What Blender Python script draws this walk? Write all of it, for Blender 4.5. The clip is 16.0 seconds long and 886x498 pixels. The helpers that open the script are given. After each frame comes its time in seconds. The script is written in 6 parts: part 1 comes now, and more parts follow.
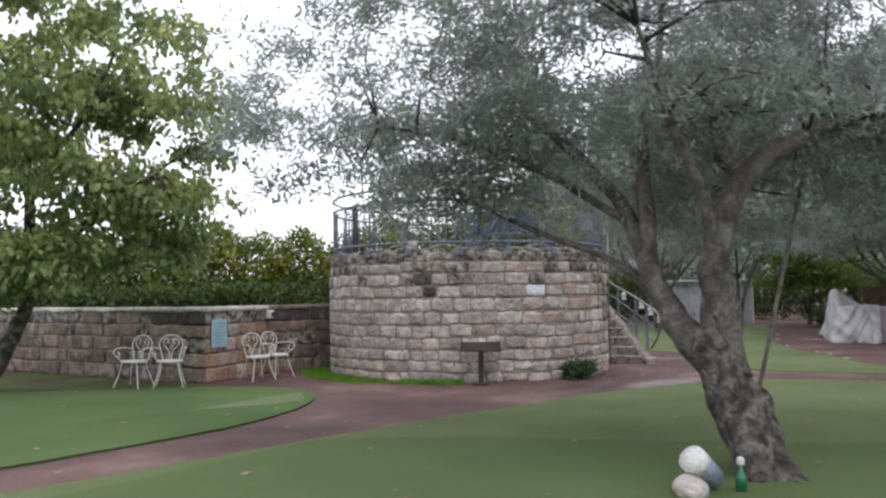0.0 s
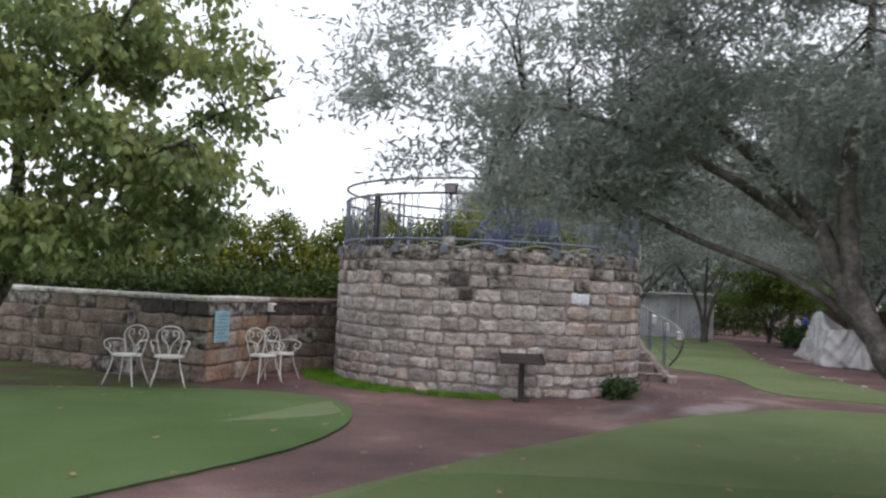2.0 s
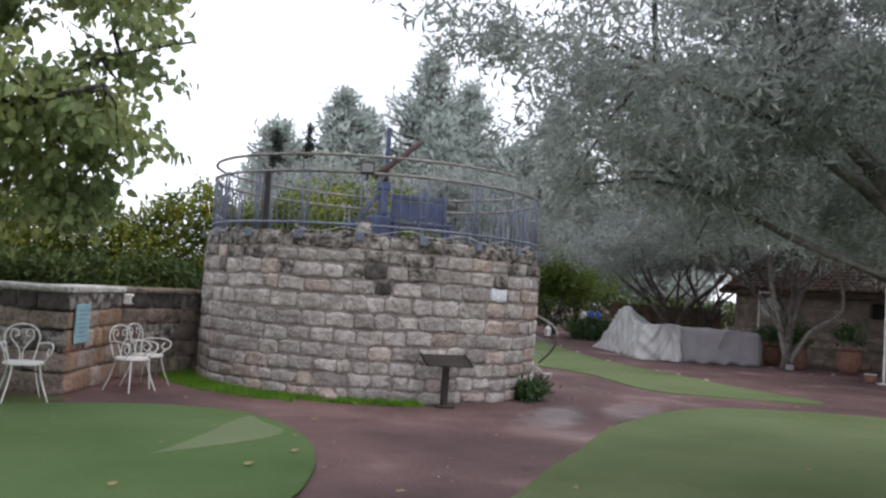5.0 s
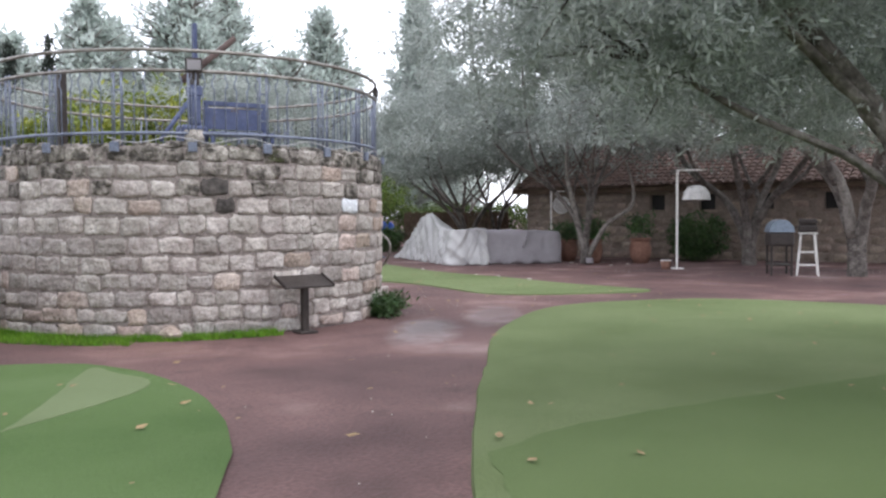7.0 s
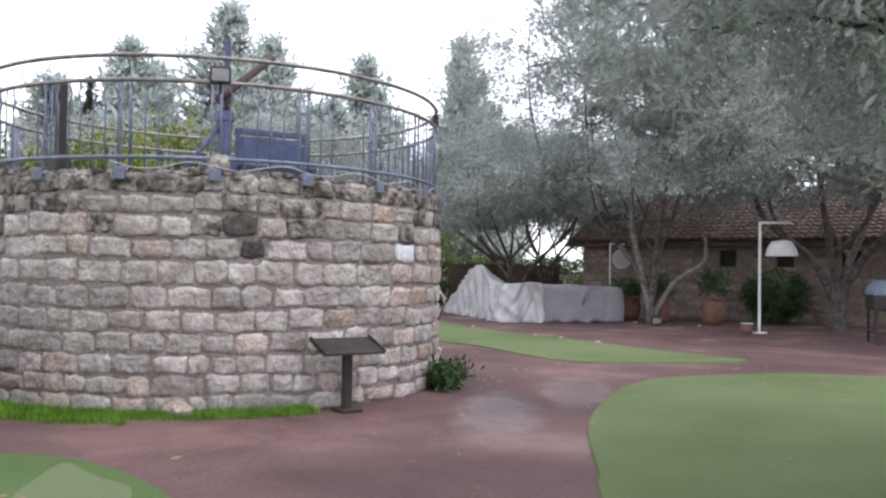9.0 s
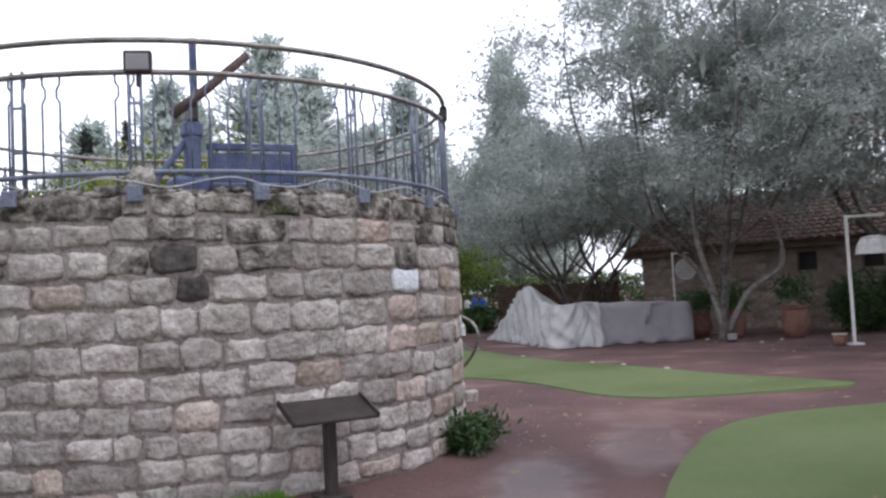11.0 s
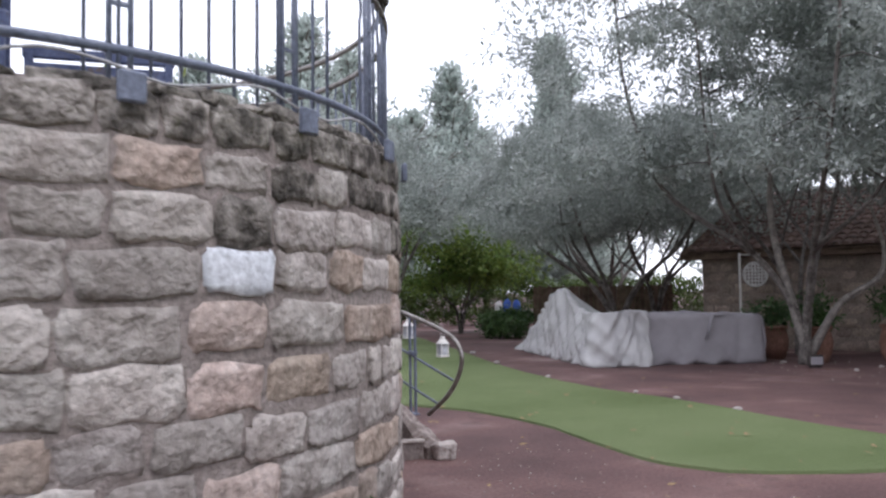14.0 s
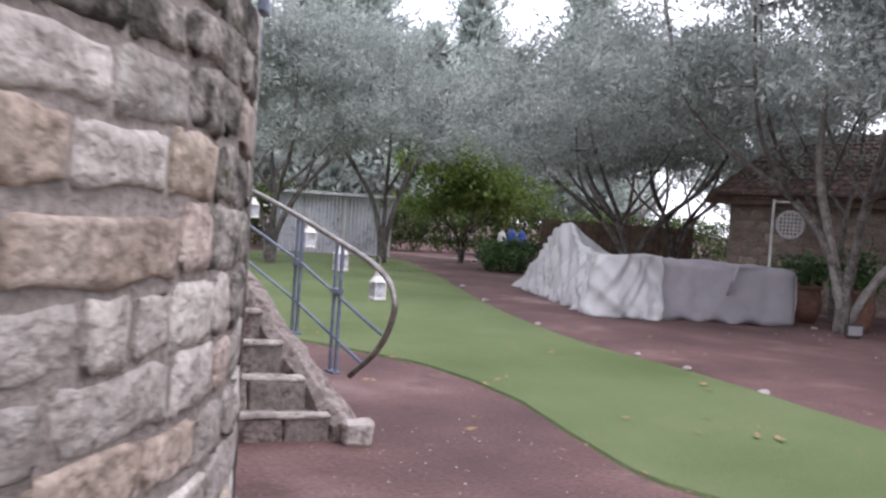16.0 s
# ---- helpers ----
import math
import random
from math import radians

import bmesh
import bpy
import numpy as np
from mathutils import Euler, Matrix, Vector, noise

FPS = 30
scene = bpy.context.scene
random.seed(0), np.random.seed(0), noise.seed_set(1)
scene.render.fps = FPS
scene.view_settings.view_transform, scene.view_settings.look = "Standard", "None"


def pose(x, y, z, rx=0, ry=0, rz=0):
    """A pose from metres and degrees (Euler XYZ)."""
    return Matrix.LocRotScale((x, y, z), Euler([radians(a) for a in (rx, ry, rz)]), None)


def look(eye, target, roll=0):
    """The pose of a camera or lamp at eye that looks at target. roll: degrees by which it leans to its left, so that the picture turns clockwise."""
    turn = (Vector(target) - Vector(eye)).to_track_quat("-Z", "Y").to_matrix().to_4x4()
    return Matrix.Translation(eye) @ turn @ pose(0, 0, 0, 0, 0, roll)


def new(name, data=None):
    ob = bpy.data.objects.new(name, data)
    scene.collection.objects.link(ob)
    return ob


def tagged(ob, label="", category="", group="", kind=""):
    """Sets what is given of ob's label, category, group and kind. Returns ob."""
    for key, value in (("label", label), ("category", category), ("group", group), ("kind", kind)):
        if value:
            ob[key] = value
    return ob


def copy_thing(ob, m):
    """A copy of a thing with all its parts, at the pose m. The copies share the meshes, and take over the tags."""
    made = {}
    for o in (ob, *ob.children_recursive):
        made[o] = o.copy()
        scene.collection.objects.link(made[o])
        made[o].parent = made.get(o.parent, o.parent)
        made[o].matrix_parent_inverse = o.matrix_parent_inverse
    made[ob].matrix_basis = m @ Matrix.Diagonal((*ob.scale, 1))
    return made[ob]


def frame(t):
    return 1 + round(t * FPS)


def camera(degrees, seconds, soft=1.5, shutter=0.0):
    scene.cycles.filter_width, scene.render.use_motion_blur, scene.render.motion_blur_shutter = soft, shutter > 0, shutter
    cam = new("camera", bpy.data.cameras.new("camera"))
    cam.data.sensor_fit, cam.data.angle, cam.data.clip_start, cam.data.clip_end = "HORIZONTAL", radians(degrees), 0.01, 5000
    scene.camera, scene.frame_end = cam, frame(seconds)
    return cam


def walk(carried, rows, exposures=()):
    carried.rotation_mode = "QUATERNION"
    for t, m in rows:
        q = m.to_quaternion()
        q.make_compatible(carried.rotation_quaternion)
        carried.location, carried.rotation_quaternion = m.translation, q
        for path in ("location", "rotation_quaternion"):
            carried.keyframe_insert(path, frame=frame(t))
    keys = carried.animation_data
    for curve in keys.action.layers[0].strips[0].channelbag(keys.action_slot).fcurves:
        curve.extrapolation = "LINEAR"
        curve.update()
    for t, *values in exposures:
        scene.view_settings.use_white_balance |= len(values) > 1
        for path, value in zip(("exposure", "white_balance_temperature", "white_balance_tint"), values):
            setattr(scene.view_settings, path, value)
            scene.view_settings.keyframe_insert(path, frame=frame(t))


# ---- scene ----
from mathutils import Quaternion

EXPOSURES = [(0.0, 0.1, 6400, 14), (1.5, -0.12, 6400, 14), (2.5, -0.08, 6400, 14), (3.0, 0.06, 6350, 14), (5.0, 0.0, 6300, 15), (5.6, 0.0, 6300, 15), (6.0, 0.1, 6300, 15), (7.0, 0.66, 6300, 15), (8.0, 0.70, 6250, 16), (8.5, 0.64, 6250, 16), (11.0, 0.22, 6150, 17), (12.0, -0.05, 6150, 17), (13.0, 0.05, 6150, 17), (14.5, 0.38, 6200, 19), (15.0, 0.5, 6200, 20), (16.0, 0.66, 6250, 21)]
cam = camera(54.98, 16.0, 2.4, 0.4)
# seconds, eye, quaternion of the view
PATH = [
    (0.0, (-0.852, -0.699, 1.505), (0.68676, 0.72577, -0.02442, -0.03206)),
    (0.5, (-1.309, -0.310, 1.495), (0.68411, 0.72742, -0.05106, -0.01582)),
    (1.0, (-1.792, 0.136, 1.570), (0.67645, 0.73450, -0.04569, -0.02895)),
    (1.5, (-2.200, 0.529, 1.613), (0.68970, 0.71752, -0.08526, -0.04700)),
    (2.0, (-2.604, 1.006, 1.594), (0.68759, 0.72039, -0.07985, -0.04341)),
    (2.5, (-2.948, 1.407, 1.583), (0.69051, 0.71352, -0.10242, -0.05998)),
    (3.0, (-3.330, 1.816, 1.590), (0.70459, 0.69309, -0.13305, -0.07395)),
    (5.5, (-4.969, 3.634, 1.525), (0.66853, 0.69788, -0.19704, -0.16495)),
    (6.0, (-5.173, 4.079, 1.478), (0.67081, 0.69111, -0.19594, -0.18437)),
    (6.5, (-5.196, 4.434, 1.432), (0.67593, 0.67577, -0.21330, -0.20238)),
    (7.0, (-5.106, 4.849, 1.420), (0.66769, 0.64491, -0.25589, -0.26982)),
    (7.5, (-4.868, 5.367, 1.408), (0.67279, 0.64481, -0.26127, -0.25160)),
    (8.0, (-4.657, 5.895, 1.414), (0.67198, 0.65215, -0.25752, -0.23840)),
    (8.5, (-4.337, 6.317, 1.415), (0.66254, 0.66128, -0.25687, -0.24037)),
    (11.0, (-2.205, 8.088, 1.444), (0.64593, 0.69302, -0.21541, -0.23685)),
    (11.5, (-1.763, 8.457, 1.503), (0.64203, 0.71742, -0.19004, -0.19233)),
    (12.0, (-1.267, 8.904, 1.517), (0.63149, 0.70802, -0.21100, -0.23537)),
    (12.5, (-0.761, 9.343, 1.448), (0.63988, 0.70490, -0.20592, -0.22640)),
    (13.0, (-0.290, 9.801, 1.460), (0.63657, 0.70824, -0.21597, -0.21570)),
    (13.5, (0.164, 10.208, 1.469), (0.64127, 0.69058, -0.23824, -0.23474)),
    (14.0, (0.662, 10.617, 1.474), (0.65700, 0.69535, -0.20624, -0.20571)),
    (14.5, (1.039, 11.061, 1.470), (0.66409, 0.67969, -0.21289, -0.22734)),
    (15.0, (1.528, 11.466, 1.426), (0.66625, 0.67690, -0.21645, -0.22598)),
    (15.5, (1.963, 11.813, 1.465), (0.68724, 0.67004, -0.20942, -0.18678)),
    (16.0, (2.416, 12.209, 1.475), (0.69701, 0.65908, -0.21776, -0.17989)),
]
walk(cam, [(t, Matrix.LocRotScale(eye, Quaternion(turn), None)) for t, eye, turn in PATH], EXPOSURES)

# ---- world and light: a bright, even overcast sky ----
world = bpy.data.worlds.new("overcast_sky")
scene.world = world
world.use_nodes = True
wn, wl = world.node_tree.nodes, world.node_tree.links
sky = wn.new("ShaderNodeTexSky")
sky.sky_type, sky.sun_disc = "NISHITA", False
sky.sun_elevation, sky.sun_rotation = radians(48), radians(200)
sky_dim = wn.new("ShaderNodeMix")
sky_dim.data_type, sky_dim.blend_type = "RGBA", "MULTIPLY"
sky_dim.inputs[0].default_value = 1.0
sky_dim.inputs[7].default_value = (0.12, 0.12, 0.12, 1)
cloud = wn.new("ShaderNodeMix")
cloud.data_type = "RGBA"
cloud.inputs[0].default_value = 0.85
cloud.inputs[7].default_value = (1.50, 1.55, 1.63, 1)
wl.new(sky.outputs[0], sky_dim.inputs[6])
wl.new(sky_dim.outputs[2], cloud.inputs[6])
wl.new(cloud.outputs[2], wn["Background"].inputs["Color"])
wn["Background"].inputs["Strength"].default_value = 1.0
sun = new("sun", bpy.data.lights.new("sun", "SUN"))
sun.data.energy, sun.data.angle, sun.data.color = 0.7, radians(25), (1.0, 0.96, 0.9)
sun.matrix_world = look((0, 0, 30), (-6, 14, 0))

# ---- materials ----


def shader(name, colors, scale=3.0, rough=0.85, bump=0.3, fine=40.0, vary=0.0, metal=0.0, island=False, stain=None, bump_scale=None, spread=(0.3, 0.7), spec=0.3, gloss=None, relief=0.02, grain_range=(0.72, 1.25)):
    """A surface of two or three mixed colours: coarse and fine noise, relief, and a shift from piece to piece."""
    m = bpy.data.materials.new(name)
    m.use_nodes = True
    n, l = m.node_tree.nodes, m.node_tree.links
    b = n["Principled BSDF"]
    geo = n.new("ShaderNodeNewGeometry")
    big, small = n.new("ShaderNodeTexNoise"), n.new("ShaderNodeTexNoise")
    big.inputs["Scale"].default_value, big.inputs["Detail"].default_value = scale, 4
    small.inputs["Scale"].default_value, small.inputs["Detail"].default_value = fine, 5
    for t in (big, small):
        l.new(geo.outputs["Position"], t.inputs["Vector"])
    ramp = n.new("ShaderNodeValToRGB")
    els = ramp.color_ramp.elements
    els[0].position, els[1].position = spread
    els[0].color, els[1].color = (*colors[0], 1), (*colors[-1], 1)
    if len(colors) == 3:
        e = els.new(sum(spread) / 2)
        e.color = (*colors[1], 1)
    l.new(big.outputs["Fac"], ramp.inputs["Fac"])
    mix = n.new("ShaderNodeMix")
    mix.data_type, mix.blend_type = "RGBA", "MULTIPLY"
    mix.inputs[0].default_value = 1.0
    grain = n.new("ShaderNodeMapRange")
    grain.inputs["From Min"].default_value, grain.inputs["From Max"].default_value = 0.3, 0.7
    grain.inputs["To Min"].default_value, grain.inputs["To Max"].default_value = grain_range
    l.new(small.outputs["Fac"], grain.inputs["Value"])
    l.new(ramp.outputs["Color"], mix.inputs[6])
    l.new(grain.outputs["Result"], mix.inputs[7])
    out = mix.outputs[2]
    if vary:
        if island:
            rnd = geo.outputs["Random Per Island"]
        else:
            rnd = n.new("ShaderNodeObjectInfo").outputs["Random"]
        hs = n.new("ShaderNodeHueSaturation")
        r1 = n.new("ShaderNodeMapRange")
        r1.inputs["To Min"].default_value, r1.inputs["To Max"].default_value = 1 - vary, 1 + vary
        l.new(rnd, r1.inputs["Value"])
        l.new(r1.outputs["Result"], hs.inputs["Value"])
        sn = n.new("ShaderNodeMath")
        sn.operation = "FRACT"
        mul = n.new("ShaderNodeMath")
        mul.operation = "MULTIPLY"
        mul.inputs[1].default_value = 7.31
        l.new(rnd, mul.inputs[0])
        l.new(mul.outputs[0], sn.inputs[0])
        r2 = n.new("ShaderNodeMapRange")
        r2.inputs["To Min"].default_value, r2.inputs["To Max"].default_value = 0.5 - 0.05 * vary, 0.5 + 0.05 * vary
        l.new(sn.outputs[0], r2.inputs["Value"])
        l.new(r2.outputs["Result"], hs.inputs["Hue"])
        l.new(out, hs.inputs["Color"])
        out = hs.outputs["Color"]
    if stain:
        color, size, low, high = stain
        st = n.new("ShaderNodeTexNoise")
        st.inputs["Scale"].default_value, st.inputs["Detail"].default_value, st.inputs["Roughness"].default_value = size, 6, 0.7
        l.new(geo.outputs["Position"], st.inputs["Vector"])
        r3 = n.new("ShaderNodeMapRange")
        r3.inputs["From Min"].default_value, r3.inputs["From Max"].default_value = low, high
        l.new(st.outputs["Fac"], r3.inputs["Value"])
        sm = n.new("ShaderNodeMix")
        sm.data_type = "RGBA"
        sm.inputs[7].default_value = (*color, 1)
        l.new(r3.outputs["Result"], sm.inputs[0])
        l.new(out, sm.inputs[6])
        out = sm.outputs[2]
    l.new(out, b.inputs["Base Color"])
    b.inputs["Roughness"].default_value, b.inputs["Metallic"].default_value = rough, metal
    b.inputs["Specular IOR Level"].default_value = spec
    if gloss:
        size, low, high, wet = gloss
        gn = n.new("ShaderNodeTexNoise")
        gn.inputs["Scale"].default_value, gn.inputs["Detail"].default_value = size, 3
        l.new(geo.outputs["Position"], gn.inputs["Vector"])
        r4 = n.new("ShaderNodeMapRange")
        r4.inputs["From Min"].default_value, r4.inputs["From Max"].default_value = low, high
        r4.inputs["To Min"].default_value, r4.inputs["To Max"].default_value = rough, wet
        l.new(gn.outputs["Fac"], r4.inputs["Value"])
        l.new(r4.outputs["Result"], b.inputs["Roughness"])
    if bump:
        bp = n.new("ShaderNodeBump")
        bp.inputs["Strength"].default_value, bp.inputs["Distance"].default_value = bump, relief
        if bump_scale:
            bn = n.new("ShaderNodeTexNoise")
            bn.inputs["Scale"].default_value, bn.inputs["Detail"].default_value = bump_scale, 6
            l.new(geo.outputs["Position"], bn.inputs["Vector"])
            l.new(bn.outputs["Fac"], bp.inputs["Height"])
        else:
            l.new(small.outputs["Fac"], bp.inputs["Height"])
        l.new(bp.outputs["Normal"], b.inputs["Normal"])
    return m


def leaf_shader(name, colors, vary=0.35, through_light=0.25, rough=0.55):
    """Leaves: a colour that shifts from leaf to leaf, with some light coming through."""
    m = shader(name, colors, scale=1.2, rough=rough, bump=0, fine=9.0, vary=vary, island=True, spec=0.35)
    n, l = m.node_tree.nodes, m.node_tree.links
    b = n["Principled BSDF"]
    tr = n.new("ShaderNodeBsdfTranslucent")
    src = b.inputs["Base Color"].links[0].from_socket
    l.new(src, tr.inputs["Color"])
    mx = n.new("ShaderNodeMixShader")
    mx.inputs[0].default_value = through_light
    l.new(b.outputs[0], mx.inputs[1])
    l.new(tr.outputs[0], mx.inputs[2])
    l.new(mx.outputs[0], n["Material Output"].inputs["Surface"])
    return m


EARTH = shader("damp_red_earth", [(0.064, 0.034, 0.033), (0.122, 0.067, 0.062), (0.205, 0.118, 0.106)], 0.5, 0.82, 0.7, 30, stain=((0.06, 0.034, 0.03), 1.6, 0.55, 0.75), spec=0.4, gloss=(0.5, 0.55, 0.7, 0.35))


def wet_streaks(m, spots, wet=0.40):
    """Damp hollows in a surface: each spot is (x, y, half length, half width, degrees) and turns smooth and glossy."""
    n, l = m.node_tree.nodes, m.node_tree.links
    b = n["Principled BSDF"]
    geo = n.new("ShaderNodeNewGeometry")
    nz = n.new("ShaderNodeTexNoise")
    nz.inputs["Scale"].default_value, nz.inputs["Detail"].default_value = 2.2, 5
    l.new(geo.outputs["Position"], nz.inputs["Vector"])
    total = None
    for x, y, a, w, deg in spots:
        mp = n.new("ShaderNodeMapping")
        mp.vector_type = "TEXTURE"
        mp.inputs["Location"].default_value = (x, y, 0)
        mp.inputs["Rotation"].default_value = (0, 0, radians(deg))
        mp.inputs["Scale"].default_value = (a, w, 1)
        l.new(geo.outputs["Position"], mp.inputs["Vector"])
        ln = n.new("ShaderNodeVectorMath")
        ln.operation = "LENGTH"
        l.new(mp.outputs[0], ln.inputs[0])
        r = n.new("ShaderNodeMapRange")
        r.inputs["From Min"].default_value, r.inputs["From Max"].default_value = 1.3, 0.2
        l.new(ln.outputs["Value"], r.inputs["Value"])
        if total is None:
            total = r.outputs["Result"]
        else:
            mx = n.new("ShaderNodeMath")
            mx.operation = "MAXIMUM"
            l.new(total, mx.inputs[0])
            l.new(r.outputs["Result"], mx.inputs[1])
            total = mx.outputs[0]
    mul = n.new("ShaderNodeMath")
    mul.operation = "MULTIPLY"
    l.new(total, mul.inputs[0])
    l.new(nz.outputs["Fac"], mul.inputs[1])
    edge = n.new("ShaderNodeMapRange")
    edge.inputs["From Min"].default_value, edge.inputs["From Max"].default_value = 0.12, 0.36
    l.new(mul.outputs[0], edge.inputs["Value"])
    for name, node, low in (("Roughness", b, wet), ("Strength", b.inputs["Normal"].links[0].from_node, 0.25)):
        sock = node.inputs[name]
        mix = n.new("ShaderNodeMix")
        mix.inputs[2].default_value = sock.default_value
        if sock.links:
            l.new(sock.links[0].from_socket, mix.inputs[2])
        mix.inputs[3].default_value = low
        l.new(edge.outputs["Result"], mix.inputs[0])
        l.new(mix.outputs[0], sock)
    sp = n.new("ShaderNodeMapRange")
    sp.inputs["To Min"].default_value, sp.inputs["To Max"].default_value = 0.4, 1.0
    l.new(edge.outputs["Result"], sp.inputs["Value"])
    l.new(sp.outputs["Result"], b.inputs["Specular IOR Level"])


wet_streaks(EARTH, [(2.1, 12.75, 1.5, 0.5, 44), (3.95, 13.3, 1.4, 0.45, 42)])
CAP = shader("pale_weathered_cap", [(0.36, 0.34, 0.31), (0.62, 0.60, 0.56)], 3, 0.9, 0.8, 24, vary=0.12, stain=((0.14, 0.13, 0.10), 4, 0.58, 0.72), bump_scale=12, relief=0.06)
WORN = shader("worn_patchy_grass", [(0.085, 0.062, 0.045), (0.075, 0.088, 0.034), (0.095, 0.125, 0.045)], 1.1, 0.95, 0.9, 90, spec=0.15)
TURF_GREEN = shader("fresh_green_turf", [(0.083, 0.143, 0.046), (0.110, 0.174, 0.062), (0.134, 0.198, 0.080)], 0.45, 0.95, 0.9, 160, spec=0.15)
TURF_PALE = shader("pale_turf", [(0.16, 0.205, 0.10), (0.20, 0.25, 0.13)], 0.5, 0.95, 0.9, 160, spec=0.15)
TURF_DEEP = shader("deep_green_turf", [(0.112, 0.162, 0.060), (0.145, 0.197, 0.081)], 0.5, 0.95, 0.9, 160, spec=0.15)
TURF = shader("short_green_turf", [(0.125, 0.165, 0.068), (0.158, 0.203, 0.090), (0.19, 0.232, 0.112)], 0.45, 0.95, 0.9, 160, spec=0.15)
GRASS = shader("bright_wild_grass", [(0.08, 0.19, 0.012), (0.15, 0.30, 0.025)], 3, 0.9, 0.6, 80, vary=0.3, island=True)
LIME = shader("grey_limestone", [(0.315, 0.275, 0.25), (0.42, 0.378, 0.348), (0.545, 0.505, 0.468)], 5, 0.92, 0.9, 30, vary=0.24, stain=((0.17, 0.148, 0.13), 8, 0.60, 0.76), bump_scale=11, relief=0.07, grain_range=(0.76, 1.18))
SAND = shader("ochre_limestone", [(0.34, 0.262, 0.212), (0.43, 0.345, 0.288), (0.52, 0.438, 0.375)], 4.5, 0.9, 0.9, 26, vary=0.18, stain=((0.14, 0.11, 0.09), 5, 0.56, 0.76), bump_scale=10, relief=0.065)
PINK = shader("pinkish_limestone", [(0.35, 0.275, 0.235), (0.44, 0.36, 0.315), (0.52, 0.445, 0.40)], 4.5, 0.9, 0.9, 26, vary=0.18, stain=((0.13, 0.105, 0.09), 5, 0.56, 0.76), bump_scale=10, relief=0.065)
LICHEN = shader("lichen_black_stone", [(0.07, 0.063, 0.055), (0.22, 0.198, 0.175), (0.40, 0.365, 0.33)], 8, 0.95, 1.0, 34, vary=0.2, stain=((0.055, 0.065, 0.02), 3.2, 0.60, 0.70), bump_scale=18, spread=(0.36, 0.62), relief=0.06)
BROWN_STONE = shader("dull_brown_wall_stone", [(0.14, 0.108, 0.086), (0.225, 0.178, 0.145), (0.32, 0.26, 0.215)], 4, 0.92, 0.9, 28, vary=0.25, stain=((0.05, 0.043, 0.036), 3, 0.52, 0.72), bump_scale=14, relief=0.06)
RUST_STONE = shader("orange_buff_wall_stone", [(0.27, 0.165, 0.11), (0.36, 0.235, 0.165), (0.43, 0.31, 0.235)], 4, 0.92, 0.9, 28, vary=0.15, stain=((0.12, 0.09, 0.07), 4, 0.58, 0.76), bump_scale=14, relief=0.06)
DARK_STONE = shader("near_black_stone", [(0.05, 0.045, 0.042), (0.13, 0.115, 0.105)], 9, 0.9, 0.9, 26, vary=0.1, bump_scale=18)
WHITE_STONE = shader("fresh_white_stone", [(0.60, 0.62, 0.66), (0.72, 0.74, 0.77)], 8, 0.8, 0.4, 30)
MORTAR = shader("rough_pinkish_mortar", [(0.225, 0.188, 0.172), (0.32, 0.275, 0.255)], 5, 0.95, 1.0, 30, stain=((0.12, 0.095, 0.085), 3, 0.58, 0.76))
IRON = shader("blue_grey_painted_iron", [(0.12, 0.14, 0.195), (0.20, 0.225, 0.295)], 6, 0.5, 0.2, 40, stain=((0.10, 0.06, 0.04), 9, 0.62, 0.75), spec=0.5)
RAIL = shader("bare_worn_steel_tube", [(0.16, 0.14, 0.12), (0.33, 0.31, 0.29)], 9, 0.42, 0.15, 60, metal=0.6)
WHITE_IRON = shader("chipped_white_paint", [(0.62, 0.60, 0.56), (0.76, 0.75, 0.72)], 8, 0.5, 0.15, 60, stain=((0.22, 0.15, 0.10), 14, 0.66, 0.74))
DARK_IRON = shader("dark_brown_metal", [(0.030, 0.024, 0.022), (0.055, 0.045, 0.04)], 6, 0.5, 0.2, 50)
BARK = shader("olive_bark", [(0.035, 0.031, 0.028), (0.085, 0.075, 0.068), (0.18, 0.162, 0.146)], 9, 0.95, 1.0, 30, bump_scale=14, relief=0.09, spread=(0.36, 0.64))
GREY_BARK = shader("grey_olive_bark", [(0.07, 0.062, 0.055), (0.13, 0.115, 0.104), (0.21, 0.19, 0.172)], 6, 0.95, 1.0, 24, bump_scale=12, relief=0.05)
PALE_BARK = shader("pale_branch_bark", [(0.14, 0.125, 0.11), (0.27, 0.245, 0.22)], 7, 0.9, 0.7, 30)
OLIVE = leaf_shader("olive_leaves", [(0.24, 0.272, 0.245), (0.33, 0.362, 0.332), (0.44, 0.465, 0.435)], 0.24, 0.42)
MULBERRY = leaf_shader("broad_green_leaves", [(0.20, 0.265, 0.12), (0.30, 0.365, 0.16), (0.47, 0.49, 0.19)], 0.35, 0.62)
HEDGE = leaf_shader("yellow_green_hedge_leaves", [(0.05, 0.085, 0.015), (0.15, 0.19, 0.03), (0.36, 0.36, 0.05)], 0.3, 0.35)
DEEP_HEDGE = leaf_shader("deep_green_hedge_leaves", [(0.045, 0.075, 0.02), (0.10, 0.14, 0.035)], 0.35, 0.3)
CITRUS = leaf_shader("citrus_leaves", [(0.085, 0.15, 0.035), (0.22, 0.29, 0.065)], 0.4, 0.45)
# needles far paler than real ones: the distance haze is in their colour
HAZY_PINE = leaf_shader("haze_paled_needles", [(0.40, 0.46, 0.42), (0.52, 0.58, 0.53)], 0.2, 0.45)
CYPRESS = leaf_shader("cypress_needles", [(0.03, 0.042, 0.034), (0.055, 0.072, 0.055)], 0.3, 0.1)
SHRUB = leaf_shader("dark_shrub_leaves", [(0.03, 0.065, 0.022), (0.07, 0.13, 0.04)], 0.35, 0.2)
